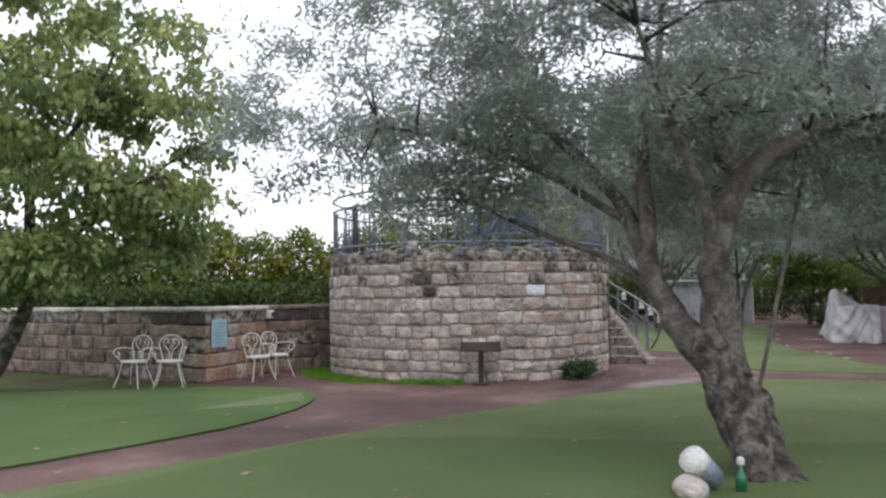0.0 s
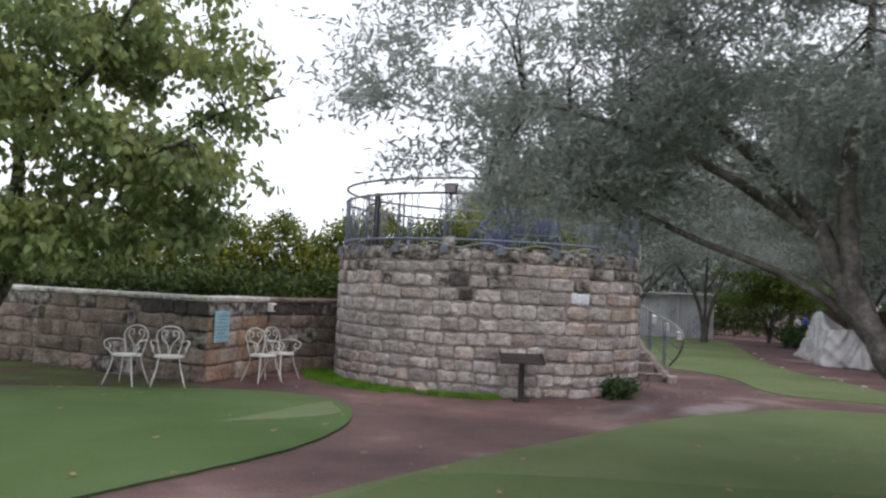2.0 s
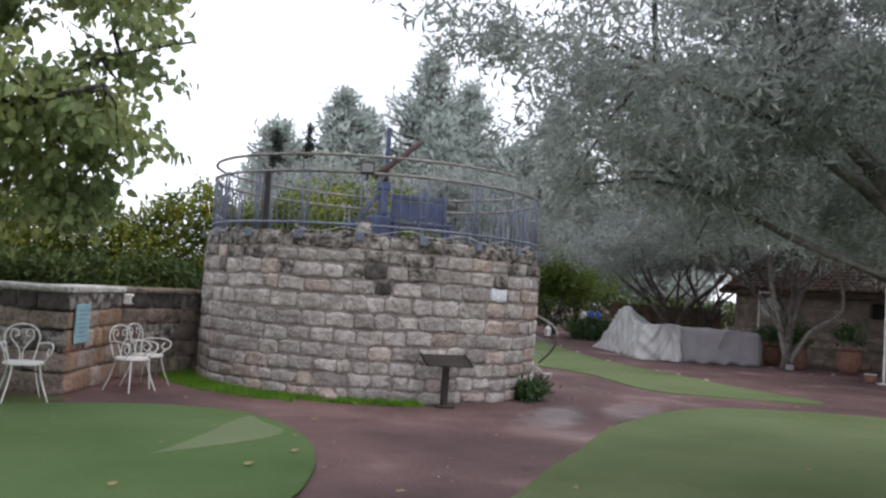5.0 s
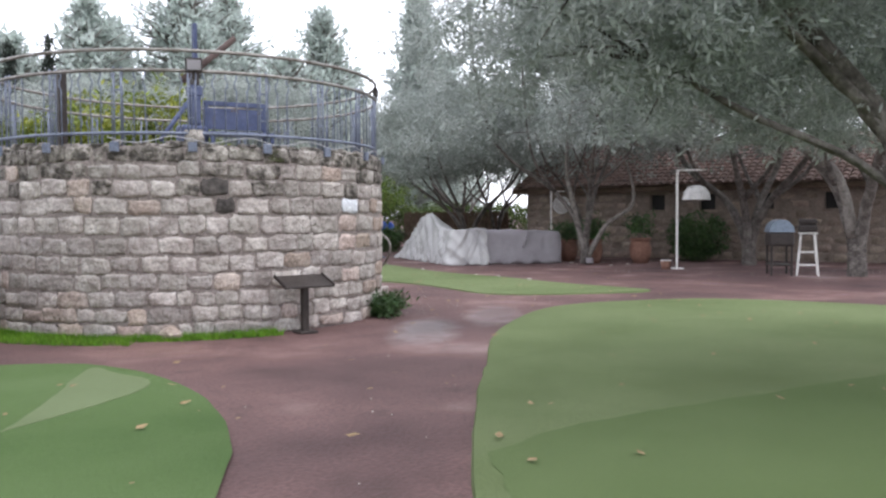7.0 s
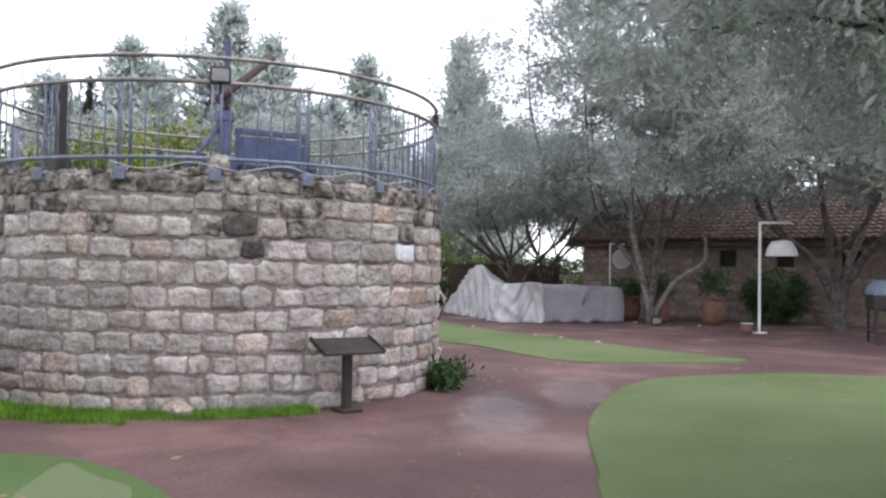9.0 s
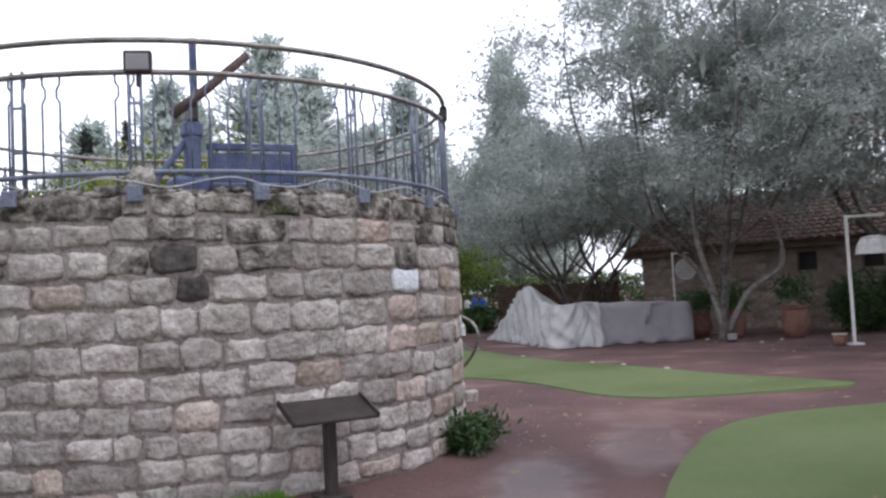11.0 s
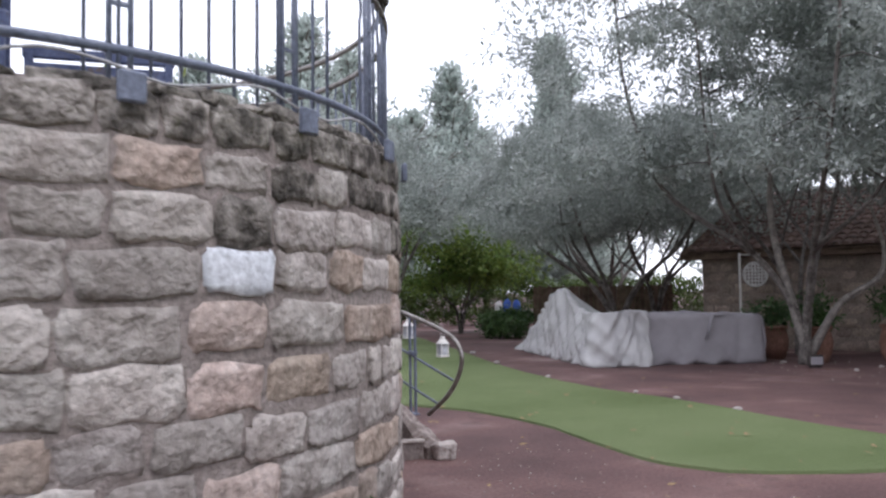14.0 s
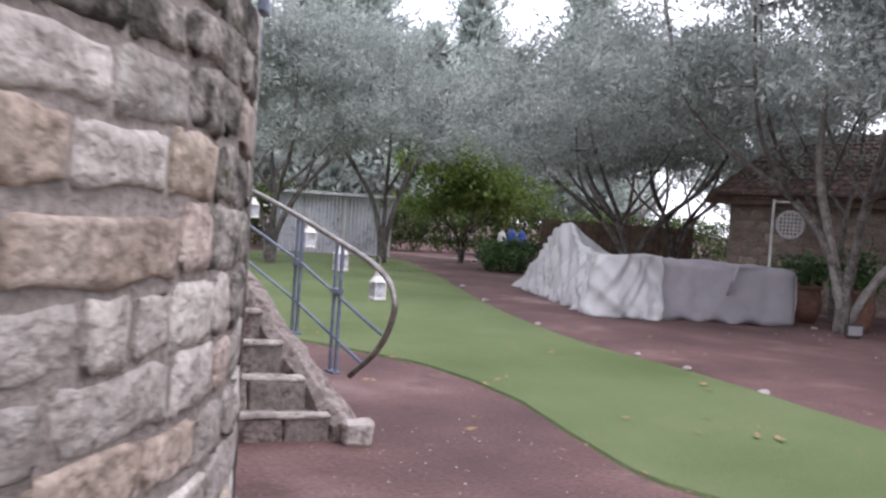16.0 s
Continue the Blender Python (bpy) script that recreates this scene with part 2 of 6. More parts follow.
SHEET = shader("clouded_plastic_sheet", [(0.36, 0.352, 0.35), (0.46, 0.452, 0.44)], 1.2, 0.27, 0.5, 4, spec=0.55, relief=0.05, grain_range=(0.93, 1.06))
GREY_SHEET = shader("grey_cloth_sheet", [(0.24, 0.222, 0.235), (0.30, 0.282, 0.295)], 1.0, 0.6, 0.5, 5, relief=0.04, grain_range=(0.93, 1.06))
HOUSE_STONE = shader("brown_house_stone", [(0.195, 0.153, 0.122), (0.305, 0.245, 0.20)], 3, 0.92, 0.8, 20, vary=0.22, bump_scale=15)
HOUSE_JOINT = shader("house_mortar", [(0.18, 0.145, 0.12), (0.26, 0.21, 0.175)], 4, 0.95, 0.6, 30)
ROOF_TILE = shader("red_clay_roof_tile", [(0.12, 0.08, 0.068), (0.20, 0.135, 0.115)], 3, 0.85, 0.5, 30, vary=0.3, stain=((0.05, 0.045, 0.04), 2.5, 0.55, 0.7))
DARK_GLASS = shader("dark_window_void", [(0.010, 0.009, 0.008), (0.018, 0.016, 0.014)], 4, 0.5, 0, 30)
OLD_WOOD = shader("weathered_brown_wood", [(0.075, 0.05, 0.036), (0.15, 0.105, 0.075)], 5, 0.85, 0.5, 40, vary=0.25)
POST_WOOD = shader("reddish_pole_wood", [(0.06, 0.04, 0.036), (0.11, 0.078, 0.068)], 7, 0.8, 0.5, 40)
CLAY = shader("terracotta", [(0.16, 0.082, 0.058), (0.25, 0.135, 0.10)], 6, 0.85, 0.3, 30)
SHED = shader("grey_white_sheet_metal", [(0.48, 0.50, 0.53), (0.64, 0.66, 0.69)], 1.2, 0.5, 0.2, 30, stain=((0.24, 0.23, 0.24), 2, 0.55, 0.7))
BLUE_BOARD = shader("pale_blue_board", [(0.27, 0.46, 0.52), (0.36, 0.55, 0.61)], 5, 0.6, 0.1, 40)
BLUE_PAINT = shader("dull_blue_paint", [(0.045, 0.06, 0.12), (0.09, 0.11, 0.19)], 6, 0.55, 0.3, 40, stain=((0.10, 0.07, 0.05), 8, 0.6, 0.72))
# worn stone; the risers' shade is in its dark tone and heavy stain
STEP_STONE = shader("worn_shaded_step_stone", [(0.17, 0.14, 0.125), (0.40, 0.355, 0.325)], 7, 0.92, 0.9, 25, vary=0.2, stain=((0.10, 0.068, 0.058), 7, 0.47, 0.62), bump_scale=16)
# worn stone, paler to carry the light on the treads
TREAD_STONE = shader("pale_worn_lit_tread", [(0.26, 0.22, 0.20), (0.52, 0.48, 0.44)], 7, 0.9, 0.9, 26, vary=0.1, stain=((0.12, 0.08, 0.065), 6, 0.54, 0.68), bump_scale=18)
LAMP_WHITE = shader("white_wicker", [(0.58, 0.57, 0.55), (0.70, 0.69, 0.67)], 10, 0.6, 0.3, 50)
DRY_LEAF = shader("fallen_dry_leaf", [(0.24, 0.18, 0.075), (0.38, 0.31, 0.15)], 20, 0.8, 0.1, 60, vary=0.5)
BLUE_STEEL = shader("blue_grey_enamel", [(0.16, 0.20, 0.25), (0.22, 0.27, 0.33)], 5, 0.45, 0.1, 40)
GREEN_GLASS = shader("green_bottle_glass", [(0.02, 0.13, 0.07), (0.03, 0.17, 0.09)], 5, 0.15, 0, 40, spec=0.6)
CABLE = shader("pale_cable_sheath", [(0.35, 0.35, 0.36), (0.45, 0.45, 0.46)], 8, 0.6, 0, 40)
BLUE_BRIGHT = shader("bright_blue_plastic", [(0.03, 0.08, 0.32), (0.05, 0.12, 0.42)], 6, 0.5, 0, 40)

# ---- mesh helpers ----


def solid(name, verts, faces, material, parent=None, smooth=False, label=""):
    me = bpy.data.meshes.new(name)
    me.from_pydata([tuple(v) for v in verts], [], faces)
    me.materials.append(material)
    if smooth:
        me.polygons.foreach_set("use_smooth", [True] * len(me.polygons))
    me.update()
    ob = new(name, me)
    if parent:
        ob.parent = parent
    if label:
        tagged(ob, label)
    return ob


def part(name, bm, material, parent, label="", smooth=False):
    me = bpy.data.meshes.new(name)
    bm.to_mesh(me)
    bm.free()
    me.materials.append(material)
    if smooth:
        me.polygons.foreach_set("use_smooth", [True] * len(me.polygons))
    ob = new(name, me)
    if parent:
        ob.parent = parent
    if label:
        tagged(ob, label)
    return ob


def thing(name, label, category, at=(0, 0, 0), rz=0, group="", kind=""):
    ob = new(name)
    ob.empty_display_size = 0.1
    ob.matrix_basis = pose(*at, 0, 0, rz)
    return tagged(ob, label, category, group, kind)


def box_bm(sx, sy, sz, at=(0, 0, 0), bevel=0.01, rot=None, seg=1):
    bm = bmesh.new()
    bmesh.ops.create_cube(bm, size=1)
    bmesh.ops.scale(bm, vec=(sx, sy, sz), verts=bm.verts)
    if bevel:
        bmesh.ops.bevel(bm, geom=bm.edges[:], offset=min(bevel, 0.4 * min(sx, sy, sz)), segments=seg, affect="EDGES", profile=0.5)
    if rot is not None:
        bmesh.ops.transform(bm, matrix=rot, verts=bm.verts)
    bmesh.ops.translate(bm, vec=at, verts=bm.verts)
    return bm


def tube_data(points, radii, sides=8, rough=0.0, seed=0, closed=False):
    """Rings round a line of points: verts and faces of a tapered tube."""
    pts = [Vector(p) for p in points]
    verts, faces = [], []
    n = len(pts)
    up = Vector((0.13, 0.21, 0.97)).normalized()
    prev = None
    for i, p in enumerate(pts):
        a, b = (pts[i - 1], pts[(i + 1) % n]) if closed else (pts[max(i - 1, 0)], pts[min(i + 1, n - 1)])
        d = (b - a).normalized()
        if prev is None:
            side = d.cross(up if abs(d.dot(up)) < 0.95 else Vector((1, 0, 0))).normalized()
        else:
            side = (prev - d * prev.dot(d)).normalized()
        prev = side
        other = d.cross(side)
        for k in range(sides):
            ang = 2 * math.pi * k / sides
            r = radii[i] * (1 + rough * (noise.noise(p * 3.1 + Vector((math.cos(ang), math.sin(ang), seed * 7.7)) * 1.3)))
            verts.append(p + (side * math.cos(ang) + other * math.sin(ang)) * r)
    for i in range(n if closed else n - 1):
        j = (i + 1) % n
        for k in range(sides):
            k2 = (k + 1) % sides
            faces.append((i * sides + k, i * sides + k2, j * sides + k2, j * sides + k))
    if not closed:
        faces.append(tuple(range(sides - 1, -1, -1)))
        faces.append(tuple((n - 1) * sides + k for k in range(sides)))
    return verts, faces


def tube(name, points, radii, material, parent=None, sides=8, rough=0.0, seed=0, closed=False, label=""):
    if not isinstance(radii, (list, tuple)):
        radii = [radii] * len(points)
    v, f = tube_data(points, radii, sides, rough, seed, closed)
    return solid(name, v, f, material, parent, True, label)


def curve_points(points, steps=5):
    """A smooth line through points."""
    p = [Vector(q) for q in points]
    p = [2 * p[0] - p[1]] + p + [2 * p[-1] - p[-2]]
    out = []
    for i in range(1, len(p) - 2):
        for s in range(steps):
            t = s / steps
            a, b, c, d = p[i - 1], p[i], p[i + 1], p[i + 2]
            out.append(0.5 * ((2 * b) + (c - a) * t + (2 * a - 5 * b + 4 * c - d) * t * t + (3 * b - a - 3 * c + d) * t ** 3))
    out.append(p[-2])
    return out


def merged(pieces):
    verts, faces = [], []
    for v, f in pieces:
        o = len(verts)
        verts.extend(v)
        faces.extend(tuple(i + o for i in q) for q in f)
    return verts, faces


# ---- camera-independent plan ----
TOWER = Vector((1.05, 16.72, 0))
TOWER_R, TOWER_H = 2.80, 2.26


def on_tower(deg, r, z):
    a = radians(deg)
    return Vector((TOWER.x + r * math.sin(a), TOWER.y - r * math.cos(a), z))


# ---- ground and lawns ----
def ground_sheet():
    rings = [0, 4, 8, 12, 16, 20, 24, 28, 34, 42, 55, 80, 140, 300, 900]
    verts, faces, seg = [(4, 14, 0)], [], 64
    for r in rings[1:]:
        for k in range(seg):
            a = 2 * math.pi * k / seg
            x, y = 4 + r * math.cos(a), 14 + r * math.sin(a)
            z = 0.02 * noise.noise(Vector((x * 0.35, y * 0.35, 0))) if r < 50 else 0
            verts.append((x, y, min(z, 0.004)))
    for k in range(seg):
        faces.append((0, 1 + k, 1 + (k + 1) % seg))
    for i in range(len(rings) - 2):
        for k in range(seg):
            a, b = 1 + i * seg + k, 1 + i * seg + (k + 1) % seg
            faces.append((a, a + seg, b + seg, b))
    g = solid("ground", verts, faces, EARTH, None, True)
    tagged(g, "damp reddish brown earth ground with scattered litter", "ground", kind="structure")


def lawn(name, outline, label, height=0.028, turf=TURF):
    """A slab of turf with a rounded rim that follows a closed, smoothed outline."""
    p = [Vector((x, y, 0)) for x, y in outline]
    n = len(p)
    pts = []
    for i in range(n):
        a, b, c, d = p[i - 1], p[i], p[(i + 1) % n], p[(i + 2) % n]
        k = max(2, int((c - b).length / 0.25))
        for s in range(k):
            t = s / k
            q = 0.5 * ((2 * b) + (c - a) * t + (2 * a - 5 * b + 4 * c - d) * t * t + (3 * b - a - 3 * c + d) * t ** 3)
            q += 0.03 * Vector((noise.noise(q * 2.3), noise.noise(q * 2.3 + Vector((9, 0, 0))), 0))
            pts.append(q)
    m = len(pts)
    bm = bmesh.new()
    low = [bm.verts.new((q.x, q.y, -0.02)) for q in pts]
    top = []
    for i, q in enumerate(pts):
        tan = (pts[(i + 1) % m] - pts[i - 1]).normalized()
        inn = Vector((-tan.y, tan.x, 0))
        top.append(bm.verts.new((q.x + inn.x * 0.02, q.y + inn.y * 0.02, height)))
    for i in range(m):
        j = (i + 1) % m
        bm.faces.new((low[i], low[j], top[j], top[i]))
    f = bm.faces.new(top)
    bmesh.ops.triangulate(bm, faces=[f])
    ob = part(name, bm, turf, None)
    tagged(ob, label, "lawn", kind="structure")


ground_sheet()
lawn("lawn_1", [(-3.65, 7.95), (-2.87, 8.95), (-2.2, 10.1), (-1.80, 11.6), (-1.89, 12.9), (-2.35, 13.5), (-3.1, 13.85), (-4.4, 13.9), (-6.9, 13.6), (-12, 12.5), (-16, 8), (-14, -2), (-9.5, 2.6), (-6.2, 5.4), (-4.25, 7.25)][::-1], "short green turf lawn with a curved earth edge", turf=TURF_GREEN)
lawn("lawn_2", [(-9.5, 1.1), (-5.6, 4.6), (-3.55, 6.4), (-2.95, 6.97), (-2.14, 7.77), (-1.5, 8.4), (-0.55, 9.3), (0.75, 10.42), (2.12, 11.62), (3.4, 12.45), (4.75, 13.1), (5.9, 13.2), (7.3, 12.65), (8.2, 11.8), (8.8, 9.8), (9.4, 5), (9, -4), (2, -9), (-8, -8)][::-1], "wide short green turf lawn beside the earth path")
lawn("lawn_3", [(6.55, 20.2), (6.86, 19.2), (6.8, 17.9), (6.5, 16.8), (6.25, 15.9), (6.27, 15.35), (6.6, 14.85), (7.4, 14.35), (8.2, 13.9), (8.75, 13.75), (8.95, 14.1), (9.05, 15.8), (9.35, 17.2), (9.6, 18.5), (9.85, 20.5), (11.2, 24.3), (14.2, 31), (16, 37), (10, 39), (5, 37), (3.5, 30), (4.6, 24), (5.9, 21.6)], "long strip of short green turf between earth paths")



def flat_patch(name, outline, z, material, label, category, parent_kind="structure", wobble=0.04):
    """A thin sheet laid on the ground, with a wavering outline."""
    p = curve_points([(*q, 0) for q in outline + outline[:1]], 14)[:-1]
    verts = [(q.x + wobble * noise.noise(q * 3), q.y + wobble * noise.noise(q * 3 + Vector((5, 0, 0))), zz) for zz in (z - 0.01, z) for q in p]
    n = len(p)
    faces = [tuple(range(n, 2 * n))] + [(i, (i + 1) % n, n + (i + 1) % n, n + i) for i in range(n)]
    tagged(solid(name, verts, faces, material), label, category, kind=parent_kind)


flat_patch("turf_strip", [(-3.38, 10.86), (-2.7, 11.85), (-2.05, 12.85), (-1.95, 12.3), (-1.95, 11.75), (-2.6, 11.25)], 0.032, TURF_PALE, "pale wedge of turf laid on the lawn", "turf")
flat_patch("turf_strip", [(-1.5, 8.25), (-0.69, 8.32), (0.93, 7.98), (2.78, 7.53), (6.5, 6.6), (8.6, 5), (8, -3), (1, -7), (-6, -6), (-7.5, 1.5), (-3.4, 5.9)], 0.032, TURF_DEEP, "deeper green sheet of turf with a visible seam", "turf")
flat_patch("worn_grass", [(-4.1, 13.95), (-3.95, 14.55), (-5.5, 15.75), (-8.5, 18.0), (-13, 19.5), (-14, 12.5), (-10, 12.9), (-7, 13.55)], 0.014, WORN, "worn patchy grass between lawn and wall", "grass", wobble=0.1)
# ---- stone pieces ----


def stone_piece(place, w, h, depth, seed, nu=7, nv=6, puff=0.016):
    """One dressed block: a rounded, uneven face over a wall; place(u, v, d) gives the point at u along, v up, d out."""
    rng = random.Random(seed)
    verts, faces = [], []
    us = [0, 0.05, 0.18, 0.5, 0.82, 0.95, 1] if nu == 7 else [i / (nu - 1) for i in range(nu)]
    vs = [0, 0.06, 0.2, 0.8, 0.94, 1] if nv == 6 else [j / (nv - 1) for j in range(nv)]
    side = [[rng.uniform(-0.017, 0.017) for _ in range(7)] for _ in range(4)]
    tilt = (rng.uniform(-0.012, 0.012), rng.uniform(-0.010, 0.010))
    cut = [rng.choice((0.012, 0.025, 0.04, 0.055)) for _ in range(4)]
    for j in range(nv):
        for i in range(nu):
            a, b = us[i], vs[j]
            u, v = (a - 0.5) * w, (b - 0.5) * h
            ea, eb = min(i, nu - 1 - i), min(j, nv - 1 - j)
            c = cut[(i > nu // 2) + 2 * (j > nv // 2)]
            if ea + eb <= 1:
                c *= 1 if ea + eb == 0 else 0.45
                u -= math.copysign(c, u)
                v -= math.copysign(c * 0.8, v)
            if ea < 2:
                u += side[0 if a < 0.5 else 1][j % 7]
            if eb < 2:
                v += side[2 if b < 0.5 else 3][i % 7]
            e = min(ea, eb)
            d = depth + (a - 0.5) * tilt[0] + (b - 0.5) * tilt[1]
            if e == 0:
                d -= puff * rng.uniform(0.8, 1.2)
            elif e == 1:
                d -= puff * rng.uniform(0.05, 0.4)
            else:
                d += rng.uniform(-0.007, 0.008)
            verts.append(place(u, v, d))
    base = len(verts)
    ring = [i for i in range(nu)] + [j * nu + nu - 1 for j in range(1, nv)] + [(nv - 1) * nu + i for i in range(nu - 2, -1, -1)] + [j * nu for j in range(nv - 2, 0, -1)]
    for j in range(nv - 1):
        for i in range(nu - 1):
            faces.append((j * nu + i, j * nu + i + 1, (j + 1) * nu + i + 1, (j + 1) * nu + i))
    for r in ring:
        a, b = us[r % nu], vs[r // nu]
        verts.append(place((a - 0.5) * w, (b - 0.5) * h, -0.03))
    k = len(ring)
    for i in range(k):
        faces.append((ring[i], base + i, base + (i + 1) % k, ring[(i + 1) % k]))
    return verts, faces


def course_cuts(rng, start, end, mean, pinned=()):
    """Uneven block edges from start to end; pinned spans stay as they are."""
    spans, x = [], start
    for p0, p1 in sorted(pinned) + [(end, end)]:
        free = p0 - x
        if free > 0.01:
            n = max(1, round(free / mean))
            ws = [rng.choice((0.55, 0.7, 0.9, 1.0, 1.2, 1.5)) * rng.uniform(0.9, 1.1) for _ in range(n)]
            s = sum(ws)
            for w in ws:
                spans.append((x, x + free * w / s))
                x += free * w / s
        if p1 > p0:
            spans.append((p0, p1))
        x = p1
    return spans


def build_tower():
    tower = thing("round_stone_tower", "low round tower of rough grey limestone blocks with lichen on top", "tower", TOWER)
    inv = Matrix.Translation(-TOWER)
    seg = 96
    verts, faces = [], []
    prof = [(TOWER_R - 0.006, -0.05), (TOWER_R - 0.006, TOWER_H - 0.1), (TOWER_R - 0.06, TOWER_H + 0.03), (TOWER_R - 0.4, TOWER_H + 0.03), (TOWER_R - 0.45, TOWER_H), (0.01, TOWER_H)]
    for r, z in prof:
        for k in range(seg):
            a = 2 * math.pi * k / seg
            verts.append((r * math.sin(a), -r * math.cos(a), z))
    for i in range(len(prof) - 1):
        for k in range(seg):
            a, b = i * seg + k, i * seg + (k + 1) % seg
            faces.append((a, b, b + seg, a + seg))
    solid("mortar_core", verts, faces, MORTAR, tower, True)
    rng = random.Random(11)
    levels = [0.0, 0.17, 0.36, 0.56, 0.775, 0.99, 1.22, 1.46, 1.68, 1.895, 2.09, 2.28]
    # upright joints of the middle courses, in degrees round the tower
    joints = {3: (-72.4, -57.3, -50, -43, -36.5, -29.3, -23.3, -16.5, -8.6, 0, 6.6, 14.6, 23.6, 36), 4: (-79, -69.3, -61, -55.7, -47.6, -40.4, -33.4, -27, -19.3, -12.7, -5, 3, 10.4, 19.4, 27, 37.4), 5: (-75, -66.7, -59, -51.7, -43.4, -36, -28, -22, -16.3, -9.5, -1, 4, 13.5, 21.4, 31.4, 39.5), 6: (-69.5, -61.6, -54.3, -45, -38, -31, -25, -19.3, -11.4, -5.3, 3, 13.5, 22, 34, 49), 7: (-74, -65, -57, -52, -43.3, -35, -29, -22.6, -17.4, -8.6, -3, 4, 15, 23, 31, 38, 47), 8: (-74.4, -66.6, -59, -52.4, -47, -38, -32, -26, -19, -13.5, -5, 0, 7, 16, 22.7, 32.3, 41)}
    back = []
    lo, hi = -118.0, 112.0
    for c in range(len(levels) - 1):
        z0, z1 = levels[c], levels[c + 1]
        deg_per_m = 180 / math.pi / TOWER_R
        mean = (0.325 if c < 10 else 0.30) * deg_per_m
        cuts = joints.get(c, ())
        pins = list(zip(cuts, cuts[1:])) or {9: [(-31.5, -26.0), (-25.5, -19.5)]}.get(c, [])
        for s0, s1 in course_cuts(rng, lo + rng.uniform(-6, 0), hi + rng.uniform(0, 6), mean, pins) + [(x, x + mean) for x in np.arange(hi + 8, lo + 352, mean)]:
            mid = (s0 + s1) / 2
            gap = rng.uniform(0.008, 0.024)
            w, h = radians(s1 - s0) * TOWER_R - gap, (z1 - z0) - gap * 0.9 - rng.choice((0.0, 0.0, 0.012, 0.03))
            off = rng.uniform(0.0, 0.014)
            zc = (z0 + z1) / 2 + rng.uniform(-0.012, 0.012) + 0.03 * noise.noise(Vector((mid * 0.06, c * 0.35, 0)))

            def place(u, v, d, mid=mid, zc=zc, off=off):
                a = radians(mid) + u / TOWER_R
                r = TOWER_R - 0.03 + d + off
                return Vector((r * math.sin(a), -r * math.cos(a), zc + v))

            if mid > hi + 7:
                back.append(stone_piece(place, w, h, 0.03, rng.random(), 3, 3))
                continue
            piece = stone_piece(place, w, h, 0.035, rng.random())
            x = rng.random()
            warm = 0.09 + (0.16 if mid > 12 else 0) + (0.14 if mid > 26 else 0) + (0.08 if c < 3 else 0)
            m = LIME
            if x < warm:
                m = SAND if rng.random() < 0.22 + 0.2 * (mid > 20) else PINK
            if c >= 10 or (c == 9 and rng.random() < 0.75) or (c == 8 and rng.random() < (0.45 if mid > 5 else 0.22)) or (c == 7 and rng.random() < 0.05):
                m = LICHEN
            if c >= 5 and mid > 52 and rng.random() < 0.7:
                m = LICHEN
            if c == 7 and abs(mid - 19.0) < 2:
                m = WHITE_STONE
            if (c == 7 and abs(mid + 20.0) < 1.5) or (c == 8 and abs(mid + 22.6) < 1.5):
                m = DARK_STONE
            if c == 9 and abs(mid + 28.7) < 1:
                m = LIME
            solid("stone_block", *piece, m, tower, True)
    v, f = merged(back)
    ob = solid("back_stonework", v, f, LIME, tower, True)
    ob["kind"] = "stuff"
    # loose rubble and lumps along the rim
    for k in range(64):
        mid = -118 + k * 3.65 + rng.uniform(-1, 1)
        w, h = rng.uniform(0.14, 0.30), rng.uniform(0.02, 0.075)
        if 0 <= k < 64 and abs(mid + 27) < 2.2:
            w, h = 0.24, 0.20

        def place(u, v, d, mid=mid, h=h):
            a = radians(mid) + u / TOWER_R
            r = TOWER_R - 0.06 + d
            return Vector((r * math.sin(a), -r * math.cos(a), TOWER_H + 0.01 + h / 2 + v))

        solid("rim_stone", *stone_piece(place, w, h + 0.04, 0.035, rng.random(), 5, 4, 0.03), LICHEN, tower, True)


build_tower()


def wall_run(wall, a, b, height, out, rng, levels, mats, mean=0.42, thick=0.5, trim=0.0, lead=0.0):
    """Blocks and core of a straight run of wall from a to b, whose face looks towards out."""
    a, b = Vector((*a, 0)), Vector((*b, 0))
    L = (b - a).length
    t = (b - a) / L
    nrm = Vector((*out, 0)).normalized()
    nrm = (nrm - t * nrm.dot(t)).normalized()
    e = b - t * trim
    s = a + t * lead
    q = [s - nrm * 0.008, e - nrm * 0.008, e - nrm * thick, s - nrm * thick]
    verts = [Vector((p.x, p.y, z)) for z in (-0.05, height) for p in q]
    faces = [(0, 1, 5, 4), (1, 2, 6, 5), (2, 3, 7, 6), (3, 0, 4, 7), (4, 5, 6, 7)]
    solid("mortar_core", verts, faces, MORTAR, wall)
    for c in range(len(levels) - 1):
        z0, z1 = levels[c], levels[c + 1]
        for s0, s1 in course_cuts(rng, 0.0, L, mean):
            mid, w, h, off = (s0 + s1) / 2, s1 - s0 - 0.018, z1 - z0 - 0.016, rng.uniform(0, 0.02)
            zc = (z0 + z1) / 2

            def place(u, v, d, mid=mid, zc=zc, off=off):
                p = a + t * (mid + u) + nrm * (d + off - 0.02)
                return Vector((p.x, p.y, zc + v))

            solid("stone_block", *stone_piece(place, w, h, 0.03, rng.random()), mats(c, mid / L, rng), wall, True)


